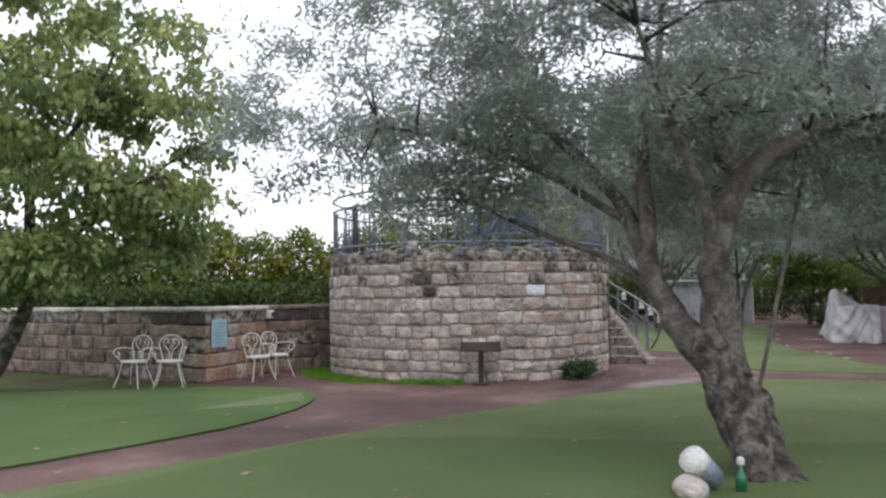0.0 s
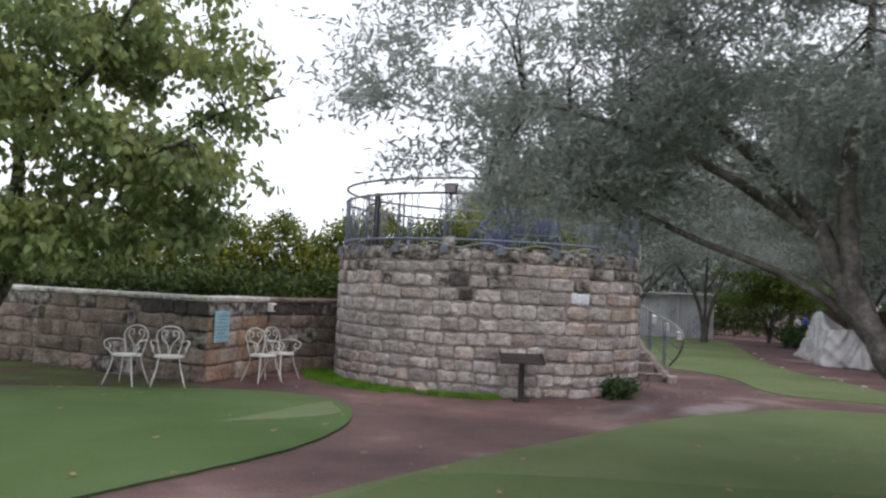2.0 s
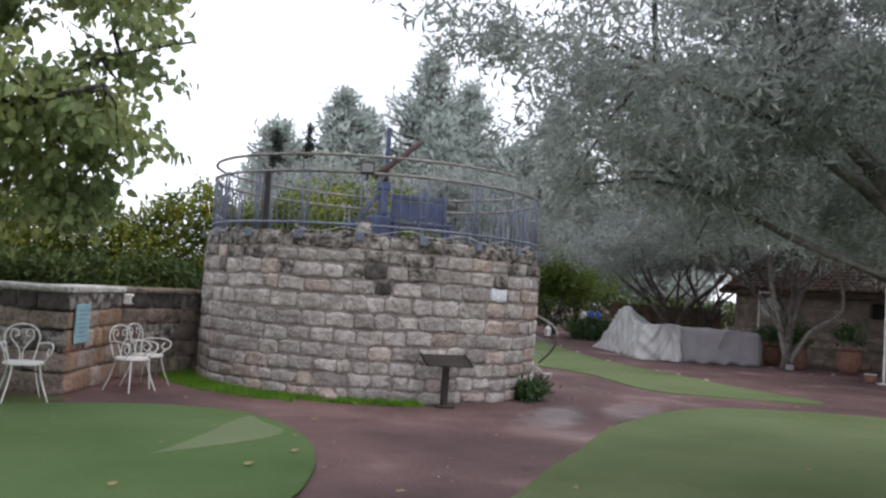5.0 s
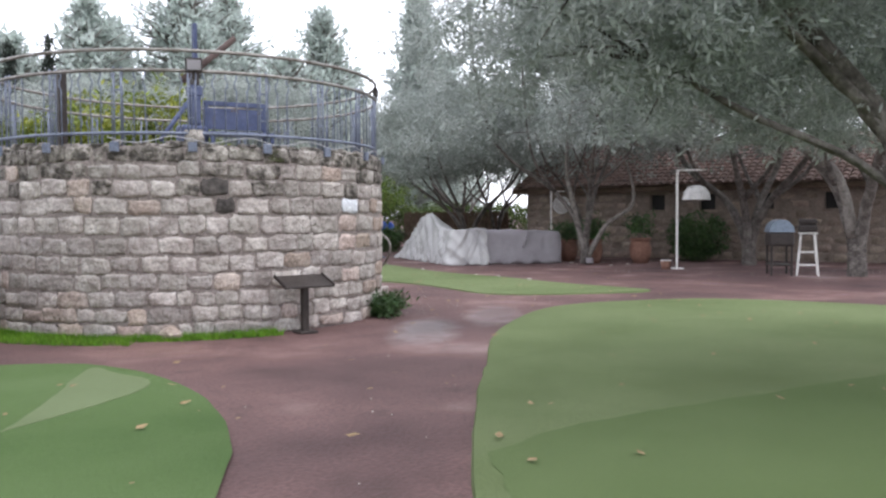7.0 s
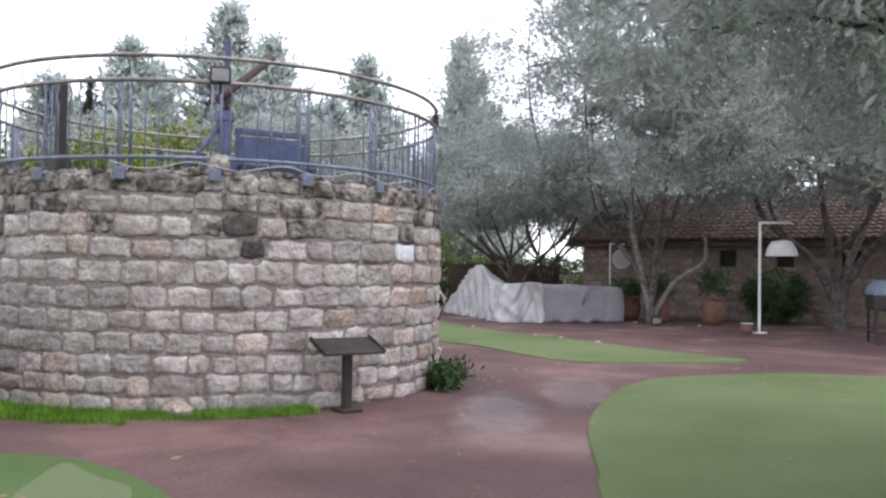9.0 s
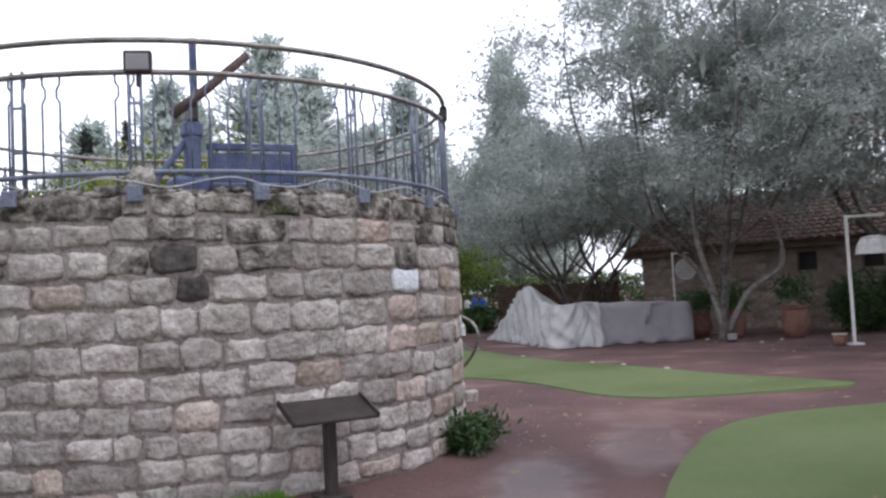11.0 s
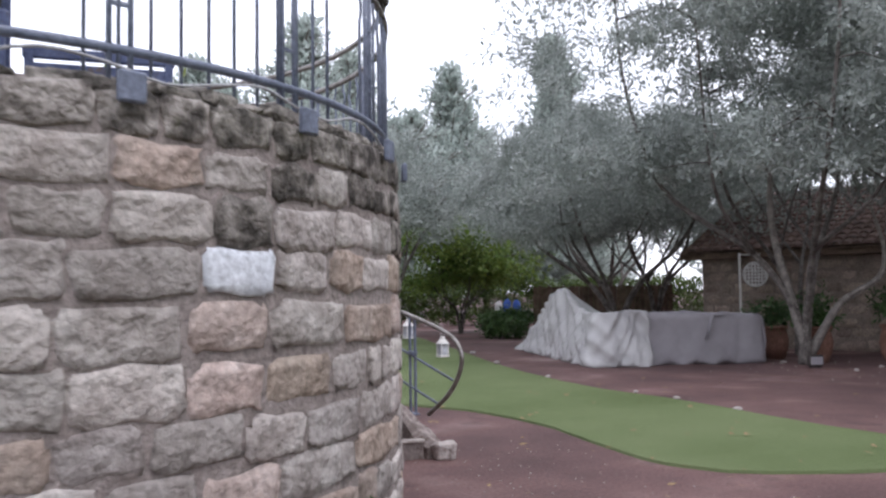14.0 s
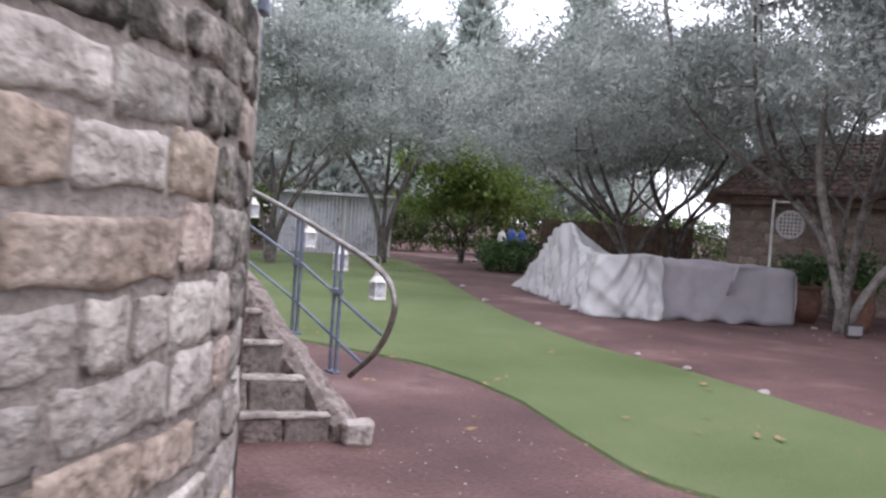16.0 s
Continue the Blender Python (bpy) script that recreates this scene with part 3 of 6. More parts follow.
def cap_run(wall, a, b, z, thick, rng, material):
    a, b = Vector((*a, 0)), Vector((*b, 0))
    L, t = (b - a).length, (b - a).normalized()
    n = Vector((-t.y, t.x, 0))
    x = 0
    while x < L - 0.05:
        w = min(rng.uniform(0.4, 0.8), L - x)
        bm = box_bm(w - 0.015, thick + 0.06, 0.09, (0, 0, 0), 0.025)
        for v in bm.verts:
            v.co += 0.012 * noise.noise_vector(v.co * 5 + Vector((x, 0, 0)))
        c = a + t * (x + w / 2) + n * (thick / 2 - 0.02)
        bmesh.ops.transform(bm, matrix=Matrix.Translation((c.x, c.y, z + 0.03)) @ Matrix.Rotation(math.atan2(t.y, t.x), 4, "Z"), verts=bm.verts)
        part("cap_stone", bm, material, wall)
        x += w


A0, A1, B1, C1 = (-9.6, 19.1), (-3.85, 14.72), (-3.0, 16.55), (-1.35, 17.9)


def left_wall():
    rng = random.Random(5)
    wall = thing("stone_garden_wall", "waist-high wall of old brown limestone blocks with a pale worn cap", "wall", (0, 0, 0))
    lev = [0, 0.27, 0.53, 0.80, 1.04, 1.28]

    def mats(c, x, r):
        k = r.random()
        # the top course is mostly near-black and lichen-covered blocks
        return (DARK_STONE if k < 0.4 else LICHEN if k < 0.8 else BROWN_STONE) if c == 4 else LICHEN if k < 0.12 else BROWN_STONE

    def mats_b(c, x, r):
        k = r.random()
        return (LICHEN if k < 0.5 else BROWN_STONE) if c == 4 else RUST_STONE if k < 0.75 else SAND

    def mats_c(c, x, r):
        return (DARK_STONE if c == 4 else BROWN_STONE) if r.random() < 0.8 else LICHEN
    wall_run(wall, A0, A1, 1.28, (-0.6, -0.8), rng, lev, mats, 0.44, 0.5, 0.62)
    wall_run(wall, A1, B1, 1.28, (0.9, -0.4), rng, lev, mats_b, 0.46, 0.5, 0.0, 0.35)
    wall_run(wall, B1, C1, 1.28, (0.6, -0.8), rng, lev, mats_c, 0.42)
    cap_run(wall, A0, A1, 1.28, 0.5, rng, CAP)
    cap_run(wall, A1, B1, 1.28, 0.5, rng, CAP)
    cap_run(wall, B1, C1, 1.28, 0.4, rng, BROWN_STONE)


left_wall()

# ---- plants ----


def leaf_mesh(name, centres, size, aspect, material, parent, seed, per=12, cluster=0.22, droop=0.25, up=0.8, outs=None, broad=False):
    """A crown of many small leaves, in sprays round the given centres (an n x 3 array); outs: the way out of the clump at each centre."""
    rng = np.random.default_rng(seed)
    n = len(centres) * per
    c = np.repeat(centres, per, axis=0)
    axis = rng.normal(size=(len(centres), 3)) + np.array([0, 0, -droop])
    face = rng.normal(size=(n, 3)) * 0.6 + np.array([0, 0, up])
    if outs is not None:
        axis = axis * 0.6 + outs
        face = rng.normal(size=(n, 3)) * 0.38 + np.array([0, 0, 0.25]) + np.repeat(outs, per, axis=0)
    axis = np.repeat(axis, per, axis=0)
    axis /= np.linalg.norm(axis, axis=1)[:, None]
    along = rng.uniform(-1, 1, (n, 1)) * cluster
    p = c + axis * along + rng.normal(size=(n, 3)) * cluster * 0.28
    d = axis * rng.uniform(0.2, 1.0, (n, 1)) + rng.normal(size=(n, 3)) * 0.6 + np.array([0, 0, -droop])
    d /= np.linalg.norm(d, axis=1)[:, None]
    s = np.cross(d, face)
    s /= np.linalg.norm(s, axis=1)[:, None] + 1e-9
    ln = size * rng.uniform(0.6, 1.3, (n, 1))
    w = ln * aspect
    if broad:
        # a blade of two halves folded along the midrib, with a drooping tip
        nrm = np.cross(s, d)
        shape = ((0, 0, 0), (0.22, 0.46, 0.08), (0.62, 0.38, 0.05), (1, 0, -0.16), (0.62, -0.38, 0.05), (0.22, -0.46, 0.08))
        quads = np.array([0, 1, 2, 3, 0, 3, 4, 5])
    else:
        nrm = np.cross(s, d)
        shape = ((0, 0, 0), (0.5, 0.5, 0), (1, 0, -0.06), (0.5, -0.5, 0))
        quads = np.array([0, 1, 2, 3])
    k, q = len(shape), len(quads)
    v = np.empty((n, k, 3), np.float32)
    for i, (a, b, e) in enumerate(shape):
        v[:, i] = p + d * ln * a + s * w * b + nrm * ln * e
    loops = (np.arange(n)[:, None] * k + quads[None, :]).ravel().astype(np.int32)
    me = bpy.data.meshes.new(name)
    me.vertices.add(k * n)
    me.vertices.foreach_set("co", v.ravel())
    me.loops.add(q * n)
    me.loops.foreach_set("vertex_index", loops)
    me.polygons.add(q * n // 4)
    me.polygons.foreach_set("loop_start", np.arange(0, q * n, 4, dtype=np.int32))
    me.update(calc_edges=True)
    me.materials.append(material)
    ob = new(name, me)
    ob.parent = parent
    return ob


def lobe_points(lobes, seed, gaps=0.9, freq=0.9, clump=0.2, tuft=7):
    """Clumps of sprays in a set of ellipsoids (x, y, z, rx, ry, rz, count), thicker towards the skin, with noisy gaps.
    Gives the spray centres and the way out of each clump."""
    rng = np.random.default_rng(seed)
    out, ways = [], []
    for x, y, z, rx, ry, rz, count in lobes:
        got = 0
        while got < count:
            q = rng.normal(size=3)
            q /= np.linalg.norm(q)
            r = rng.uniform(0.12, 1) ** 0.35
            p = Vector((x + q[0] * r * rx, y + q[1] * r * ry, z + q[2] * r * rz))
            nz = noise.noise(p * freq + Vector((seed, 0, 0))) + 0.6 * noise.noise(p * freq * 2.7)
            if nz + 0.35 > gaps * rng.uniform(0, 0.9):
                s = clump * rng.uniform(0.6, 1.5)
                e = rng.normal(size=(tuft, 3))
                e /= np.linalg.norm(e, axis=1)[:, None]
                e[:, 2] = np.where(e[:, 2] < -0.3, -0.5 * e[:, 2], e[:, 2])
                m = e * rng.uniform(0.55, 1.15, (tuft, 1)) * np.array([s, s, s * 0.75]) * 1.5
                out += [(p.x + a, p.y + b, p.z + c) for a, b, c in m]
                ways += [tuple(w) for w in e]
                got += tuft
            else:
                got += 0.34 * tuft
    return np.array(out), np.array(ways)


def limbs(name, paths, material, parent, seed=0, sides=9, rough=0.25):
    for i, (pts, r0, r1) in enumerate(paths):
        line = curve_points(pts, 6)
        n = len(line)
        rad = [r0 + (r1 - r0) * (k / (n - 1)) ** 0.8 for k in range(n)]
        tube(name, line, rad, material, parent, sides, rough, seed + i)


def twigs(tips, roots, seed, parent, material, r=0.012):
    """Fine twigs from limbs to spray centres, one mesh."""
    rng = random.Random(seed)
    pieces = []
    for tip in tips:
        root = min(roots, key=lambda q: (q - tip).length)
        if (root - tip).length > 1.1:
            continue
        mid = (root + tip) / 2 + Vector((rng.uniform(-0.15, 0.15), rng.uniform(-0.15, 0.15), rng.uniform(-0.05, 0.2)))
        pieces.append(tube_data([root, mid, tip], [r * 1.8, r, r * 0.4], 4))
    v, f = merged(pieces)
    ob = solid("twig_mass", v, f, material, parent, True)
    ob["kind"] = "stuff"


def tree(name, label, base, paths, lobes, leaf, seed, bark=BARK, size=0.06, aspect=0.2, per=12, cluster=0.22, droop=0.25, gaps=0.9, rough=0.25, twig=60, freq=0.9, tuft=18, broad=False, clump=1.35, limb_bark=None):
    t = thing(name, label, "tree", base)
    tr = [([Vector(p) for p in pts], a, b) for pts, a, b in paths]
    main, rest = tr[:1], tr[1:]
    limbs("trunk", main, bark, t, seed, 14, rough)
    limbs("limb", rest, limb_bark or bark, t, seed + 3, 9, rough)
    pts, ways = lobe_points(lobes, seed, gaps, freq, cluster * clump, tuft)
    leaf_mesh("crown", pts, size, aspect, leaf, t, seed, per, cluster, droop, outs=ways, broad=broad)
    if twig:
        roots = []
        for q, _, _ in tr:
            line = curve_points(q, 5)
            roots += line[len(line) // 3:]
        pick = pts[np.random.default_rng(seed).choice(len(pts), min(twig, len(pts)), False)]
        twigs([Vector(p) for p in pick], roots, seed, t, bark)
    return t


def front_olive():
    b = (2.26, 6.02, 0)
    L = lambda *q: [(x - b[0], y - b[1], z) for x, y, z in q]
    paths = [
        (L((2.32, 5.98, -0.1), (2.27, 6.04, 0.1), (2.19, 6.14, 0.36), (2.12, 6.24, 0.65), (2.06, 6.34, 0.95), (2.0, 6.42, 1.2)), 0.33, 0.15),
        (L((2.05, 6.35, 0.75), (1.90, 6.52, 1.05), (1.78, 6.70, 1.28), (1.69, 6.98, 1.70), (1.55, 7.28, 2.3), (1.2, 7.6, 2.85), (0.7, 7.9, 3.4)), 0.17, 0.04),
        (L((2.14, 6.3, 0.8), (2.15, 6.36, 1.1), (2.05, 6.36, 1.66), (2.10, 6.34, 2.06), (2.36, 6.3, 2.53), (2.86, 6.3, 2.84), (3.58, 6.35, 3.06), (4.5, 6.5, 3.35)), 0.16, 0.05),
        (L((1.80, 6.75, 1.30), (1.68, 7.08, 1.58), (1.35, 7.35, 1.86), (0.75, 7.8, 2.16), (0.15, 8.2, 2.5)), 0.058, 0.018),
        (L((1.70, 6.96, 1.62), (1.68, 7.02, 2.2), (1.66, 7.0, 2.9), (1.79, 7.0, 3.5), (1.9, 7.1, 4.2)), 0.095, 0.03),
        (L((1.56, 7.25, 2.2), (0.9, 7.5, 2.65), (0.1, 7.6, 3.0), (-0.8, 7.7, 3.2)), 0.05, 0.016),
        (L((2.05, 6.36, 1.75), (1.85, 6.1, 2.3), (1.5, 5.9, 2.95), (1.2, 5.7, 3.6)), 0.06, 0.02),
        (L((2.3, 6.3, 2.45), (2.35, 6.9, 2.9), (2.6, 7.5, 3.3), (3.2, 7.9, 3.5), (3.9, 9.4, 3.9), (4.4, 10.7, 4.3)), 0.07, 0.018),
        (L((2.0, 6.3, 1.0), (2.05, 6.5, 1.45), (2.2, 6.75, 2.0), (2.4, 7.1, 2.7), (2.5, 7.3, 3.4)), 0.10, 0.03),
    ]
    lobes = [(x - b[0], y - b[1], z, rx, ry, rz, n) for x, y, z, rx, ry, rz, n in (
        (-1.55, 7.6, 3.05, 0.95, 1.0, 0.75, 504), (-0.3, 7.6, 3.4, 1.4, 1.4, 1.0, 1080), (0.9, 7.0, 3.6, 1.7, 1.6, 1.1, 1440), (2.2, 6.6, 3.6, 1.9, 1.7, 1.2, 2088), (3.9, 6.3, 3.5, 1.8, 1.7, 1.2, 2376),
        (-0.4, 8.4, 2.6, 0.9, 0.8, 0.5, 360), (0.2, 8.7, 2.85, 1.3, 1.0, 0.85, 864), (1.6, 8.3, 2.75, 1.6, 1.2, 0.85, 1440), (3.4, 7.9, 2.85, 1.7, 1.4, 1.0, 1800), (1.6, 6.2, 4.5, 2.5, 2.0, 0.9, 1584),
        (5.2, 7.6, 3.0, 1.5, 1.5, 1.1, 1440), (3.0, 9.2, 2.75, 1.4, 0.9, 0.7, 720), (4.3, 10.9, 4.4, 1.7, 1.4, 0.95, 860), (5.6, 9.6, 3.8, 1.6, 1.5, 1.1, 640), (-1.7, 7.3, 4.2, 1.0, 1.0, 0.7, 420), (0.2, 6.5, 4.6, 1.6, 1.4, 0.7, 648))]
    return tree("olive_tree", "old olive tree with a leaning gnarled grey trunk on the lawn", b, paths, lobes, OLIVE, 21, BARK, limb_bark=GREY_BARK, size=0.085, aspect=0.23, per=15, cluster=0.16, gaps=1.0, rough=0.6, twig=220, freq=1.3, clump=1.5)


def stem_tree(name, label, base, stems, top, spread, leaf, seed, count=700, size=0.085, r=0.09, bark=BARK, lean=0.5, low=2.0, per=15, aspect=0.26, cluster=0.25, gaps=1.05):
    """A tree of several bent stems that fork into a wide crown."""
    rng = random.Random(seed)
    paths, lobes = [], []
    for k in range(stems):
        a = 2 * math.pi * k / stems + rng.uniform(-0.4, 0.4)
        dx, dy = math.cos(a), math.sin(a)
        s = spread * rng.uniform(0.5, 0.8)
        p = [(0.05 * dx, 0.05 * dy, -0.1), (0.22 * lean * dx, 0.22 * lean * dy, low * 0.35), (0.45 * lean * s * dx, 0.45 * lean * s * dy, low * 0.8), (0.75 * s * dx + rng.uniform(-0.2, 0.2), 0.75 * s * dy, low * 1.3), (s * dx, s * dy, low + (top - low) * 0.42), (s * 1.05 * dx, s * 1.05 * dy, low + (top - low) * 0.68)]
        paths.append((p, r * rng.uniform(0.75, 1.1), r * 0.2))
        lobes.append((s * dx, s * dy, (low + top) * 0.5 + rng.uniform(-0.3, 0.5), spread * 0.62, spread * 0.62, (top - low) * 0.36, count // stems))
        lobes.append((s * 1.15 * dx, s * 1.15 * dy, low + 1.2, spread * 0.6, spread * 0.6, 0.7, count // (4 * stems)))
        p2 = [p[2], (p[2][0] + 0.3 * spread * math.cos(a + 1), p[2][1] + 0.3 * spread * math.sin(a + 1), low * 1.25), (p[2][0] + 0.6 * spread * math.cos(a + 1.2), p[2][1] + 0.6 * spread * math.sin(a + 1.2), (low + top) * 0.5)]
        paths.append((p2, r * 0.5, r * 0.15))
    lobes.append((0, 0, top * 0.80, spread * 0.75, spread * 0.75, top * 0.2, count // 2))
    return tree(name, label, base, paths, lobes, leaf, seed, bark, size, aspect, per, cluster, 0.25, gaps, 0.25, 110, 0.7, clump=1.7)


front_olive()
# olive grove beyond the far path
OL = "multi-stemmed grey-green olive tree standing in bare earth"
GROVE = "olive trees of the grove"
for k, (x, y, stems, top, spread, count, r, low) in enumerate([
        (15.3, 12.4, 3, 7.2, 3.6, 4500, 0.19, 2.6), (18.0, 16.4, 4, 8.4, 3.8, 4500, 0.16, 2.3), (15.7, 20.45, 3, 9.8, 4.3, 6000, 0.11, 2.7),
        (17.6, 27.3, 5, 6.4, 3.7, 4500, 0.10, 2.1), (21.5, 29.5, 4, 7.4, 3.6, 3500, 0.10, 2.2), (10.6, 33.2, 4, 6.4, 3.6, 4000, 0.12, 2.3),
        (14.0, 44.5, 3, 7.5, 3.6, 1600, 0.12, 2.6), (24.5, 34.5, 3, 7.5, 3.8, 1600, 0.12, 2.4), (20.5, 8.6, 3, 7.0, 3.4, 2000, 0.15, 2.4), (6.8, 38.5, 3, 6.8, 3.4, 1600, 0.12, 2.4), (22.5, 22.5, 3, 8.2, 3.4, 1800, 0.12, 3.6), (14.6, 34.5, 3, 6.5, 2.6, 1200, 0.10, 2.6), (17.7, 21.9, 2, 7.4, 3.2, 1000, 0.075, 2.5)]):
    t = tagged(stem_tree("olive_tree", OL, (x, y, 0), stems, top, spread, OLIVE, 40 + k, int(count * 0.82), 0.15, r, GREY_BARK, 0.6, low, aspect=0.28, cluster=0.27, gaps=1.25), group=GROVE)
    if k == 2:
        tagged(t, "tall olive tree with bent pale limbs near the covered bar")
        limbs("limb", [([Vector(p) for p in line], r0, r1) for line, r0, r1 in (
            (((0.05, -0.05, 0.2), (0.2, -0.3, 0.75), (0.36, -0.55, 1.2), (0.72, -1.1, 1.66), (0.78, -1.18, 2.2), (0.7, -1.0, 3.0)), 0.10, 0.03),
            (((0, 0, 0.3), (-0.15, 0.22, 1.4), (-0.29, 0.44, 2.6), (-0.30, 0.45, 3.7), (-0.2, 0.3, 5.0)), 0.11, 0.035))], PALE_BARK, t, 15)
    if k == 0:
        tagged(t, "big olive tree with one long pale limb by the barbecue")
        # the bright light on this limb is put into its paler bark
        limbs("limb", [([Vector((-0.1, 0.1, 0.9)), Vector((-0.3, 0.3, 2.1)), Vector((-0.6, 0.6, 2.65)), Vector((-1.2, 1.2, 3.15)), Vector((-2.1, 2.2, 3.5)), Vector((-3.0, 3.0, 4.2))], 0.15, 0.05)], PALE_BARK, t, 5)


def left_tree():
    b = (-7.15, 14.1, 0)
    paths = [([(-0.25, 0, -0.1), (0.05, 0.0, 0.5), (0.35, -0.05, 1.1), (0.65, -0.2, 1.7), (0.75, -0.6, 2.6), (0.9, -1.0, 3.6)], 0.17, 0.07),
             ([(0.65, -0.2, 1.7), (1.4, -0.9, 2.4), (2.3, -1.6, 3.0), (3.2, -2.4, 3.3)], 0.07, 0.02),
             ([(0.7, -0.4, 2.2), (0.0, -1.4, 3.0), (-0.6, -2.4, 3.6)], 0.07, 0.02),
             ([(0.9, -1.0, 3.4), (1.8, -1.2, 4.4), (2.4, -1.8, 5.2)], 0.06, 0.02),
             ([(1.4, -0.9, 2.4), (2.4, -0.9, 3.2), (3.3, -0.8, 3.9), (4.3, -0.8, 4.3)], 0.04, 0.012)]
    lobes = [(x - b[0], y - b[1], z, rx, ry, rz, n) for x, y, z, rx, ry, rz, n in (
        (-5.3, 13.1, 3.9, 1.8, 1.5, 1.6, 1100), (-4.4, 13.0, 3.3, 1.0, 1.1, 1.0, 420), (-6.5, 12.8, 4.9, 2.0, 1.8, 1.4, 900), (-4.8, 13.4, 5.3, 1.4, 1.3, 0.9, 420), (-7.7, 12.8, 3.4, 1.6, 1.5, 1.4, 700), (-5.9, 13.0, 2.3, 1.4, 0.9, 0.65, 480), (-7.2, 13.2, 2.1, 1.3, 0.9, 0.65, 420), (-4.3, 13.2, 2.35, 0.7, 0.7, 0.45, 120), (-3.5, 13.3, 4.3, 0.65, 0.7, 0.75, 90), (-3.05, 13.3, 3.9, 0.4, 0.5, 0.35, 26), (-6.2, 13.2, 6.1, 2.0, 1.7, 0.9, 420))]
    tree("mulberry_tree", "broad-leaved green tree with a slanting trunk beside the wall", b, paths, lobes, MULBERRY, 61, size=0.125, aspect=0.66, per=9, cluster=0.22, droop=0.75, gaps=1.25, twig=140, freq=1.2, tuft=9, broad=True, clump=1.2)


left_tree()


def hedge(name, label, line, height, depth, leaf, seed, count, size=0.12):
    h = thing(name, label, "hedge", (line[0][0], line[0][1], 0), kind="stuff")
    o = Vector((line[0][0], line[0][1], 0))
    rng = np.random.default_rng(seed)
    pts = []
    for a, b in zip(line, line[1:]):
        a, b = Vector((*a, 0)), Vector((*b, 0))
        n = int(count * (b - a).length)
        nr = Vector((-(b - a).y, (b - a).x, 0)).normalized()
        for _ in range(n):
            p = a.lerp(b, rng.random())
            top = height * (0.86 + 0.22 * noise.noise(p * 0.45) + 0.12 * noise.noise(p * 1.7))
            z = top * rng.uniform(0.02, 1) ** 0.7
            bulge = depth * (0.75 + 0.4 * noise.noise(Vector((p.x * 0.8, p.y * 0.8, z))))
            pts.append(p - o + nr * rng.uniform(-1, 1) * bulge + Vector((0, 0, z)))
    leaf_mesh("foliage", np.array(pts), size, 0.5, leaf, h, seed, 10, 0.3, 0.1)


hedge("hedge", "tall yellow-green leafy hedge behind the stone wall", [(-16, 22.5), (-9, 23.5), (-2, 23.8), (3.5, 23.6)], 4.0, 0.9, HEDGE, 71, 520, 0.13)
# added row of dark leaves that gives the hedge its shaded lower half
hedge("hedge", "dark green foliage for the hedge's shaded foot behind the stone wall", [(-16, 21.0), (-9, 21.8), (-3.2, 21.9), (1.5, 21.7)], 2.0, 0.8, DEEP_HEDGE, 74, 420, 0.13)
hedge("hedge", "dark leafy hedge closing the far side of the garden", [(-16, 30), (-4, 32), (6, 41), (16, 44), (30, 41), (36, 30), (38, 14)], 2.5, 1.0, DEEP_HEDGE, 72, 150, 0.17)
hedge("hedge", "dark leafy hedge behind the lawns", [(-16, 22), (-20, 8), (-16, -8), (0, -14), (16, -10), (30, 2), (38, 14)], 3.0, 1.0, SHRUB, 73, 40, 0.24)


def conifer(name, label, base, height, radius, leaf, seed, count, low=0.12, size=0.35, tip=0.75):
    """A stem with whorls of rising boughs; tufts of needles sit along each bough, with sky between."""
    t = thing(name, label, "tree", base)
    tube("trunk", [(0, 0, -0.2), (0.1, 0, height * 0.5), (0, 0, height * 0.97)], [max(0.05, radius * 0.04), max(0.03, radius * 0.025), 0.02], BARK, t, 8)
    rng = np.random.default_rng(seed)
    pts, ways, wood = [], [], []
    while len(pts) < count:
        z = low + (1 - low) * rng.uniform(0, 1) ** 1.15
        a = rng.uniform(0, 2 * math.pi)
        lump = 0.8 + 0.8 * noise.noise(Vector((math.cos(a) * 1.4, math.sin(a) * 1.4, z * height * 0.4 + seed)))
        reach = radius * (1 - z) ** tip * lump * rng.uniform(0.55, 1.1) + 0.03 * radius
        rise = reach * rng.uniform(0.05, 0.55)
        k = max(2, int(5 * reach / radius * 3))
        for i in range(k):
            f = (i + rng.uniform(0.2, 1)) / k
            w = 0.12 * reach
            pts.append((reach * f * math.cos(a) + rng.normal() * w, reach * f * math.sin(a) + rng.normal() * w, z * height + rise * f * f + rng.normal() * w * 0.5))
            ways.append((math.cos(a) * 0.5, math.sin(a) * 0.5, 0.8))
        wood.append(tube_data([(0, 0, z * height - 0.1), (reach * 0.5 * math.cos(a), reach * 0.5 * math.sin(a), z * height + rise * 0.25), (reach * math.cos(a), reach * math.sin(a), z * height + rise)], [0.02 * radius, 0.012 * radius, 0.004 * radius], 4))
    v, f = merged(wood)
    solid("bough_mass", v, f, PALE_BARK, t)["kind"] = "stuff"
    leaf_mesh("crown", np.array(pts), size, 0.34, leaf, t, seed, 10, size * 1.0, 0.0, outs=np.array(ways))
    return t


# no haze in the air; the pines' pale leaf colour stands in for it
PN = "tall pine in haze-paled grey-green rising behind the garden"
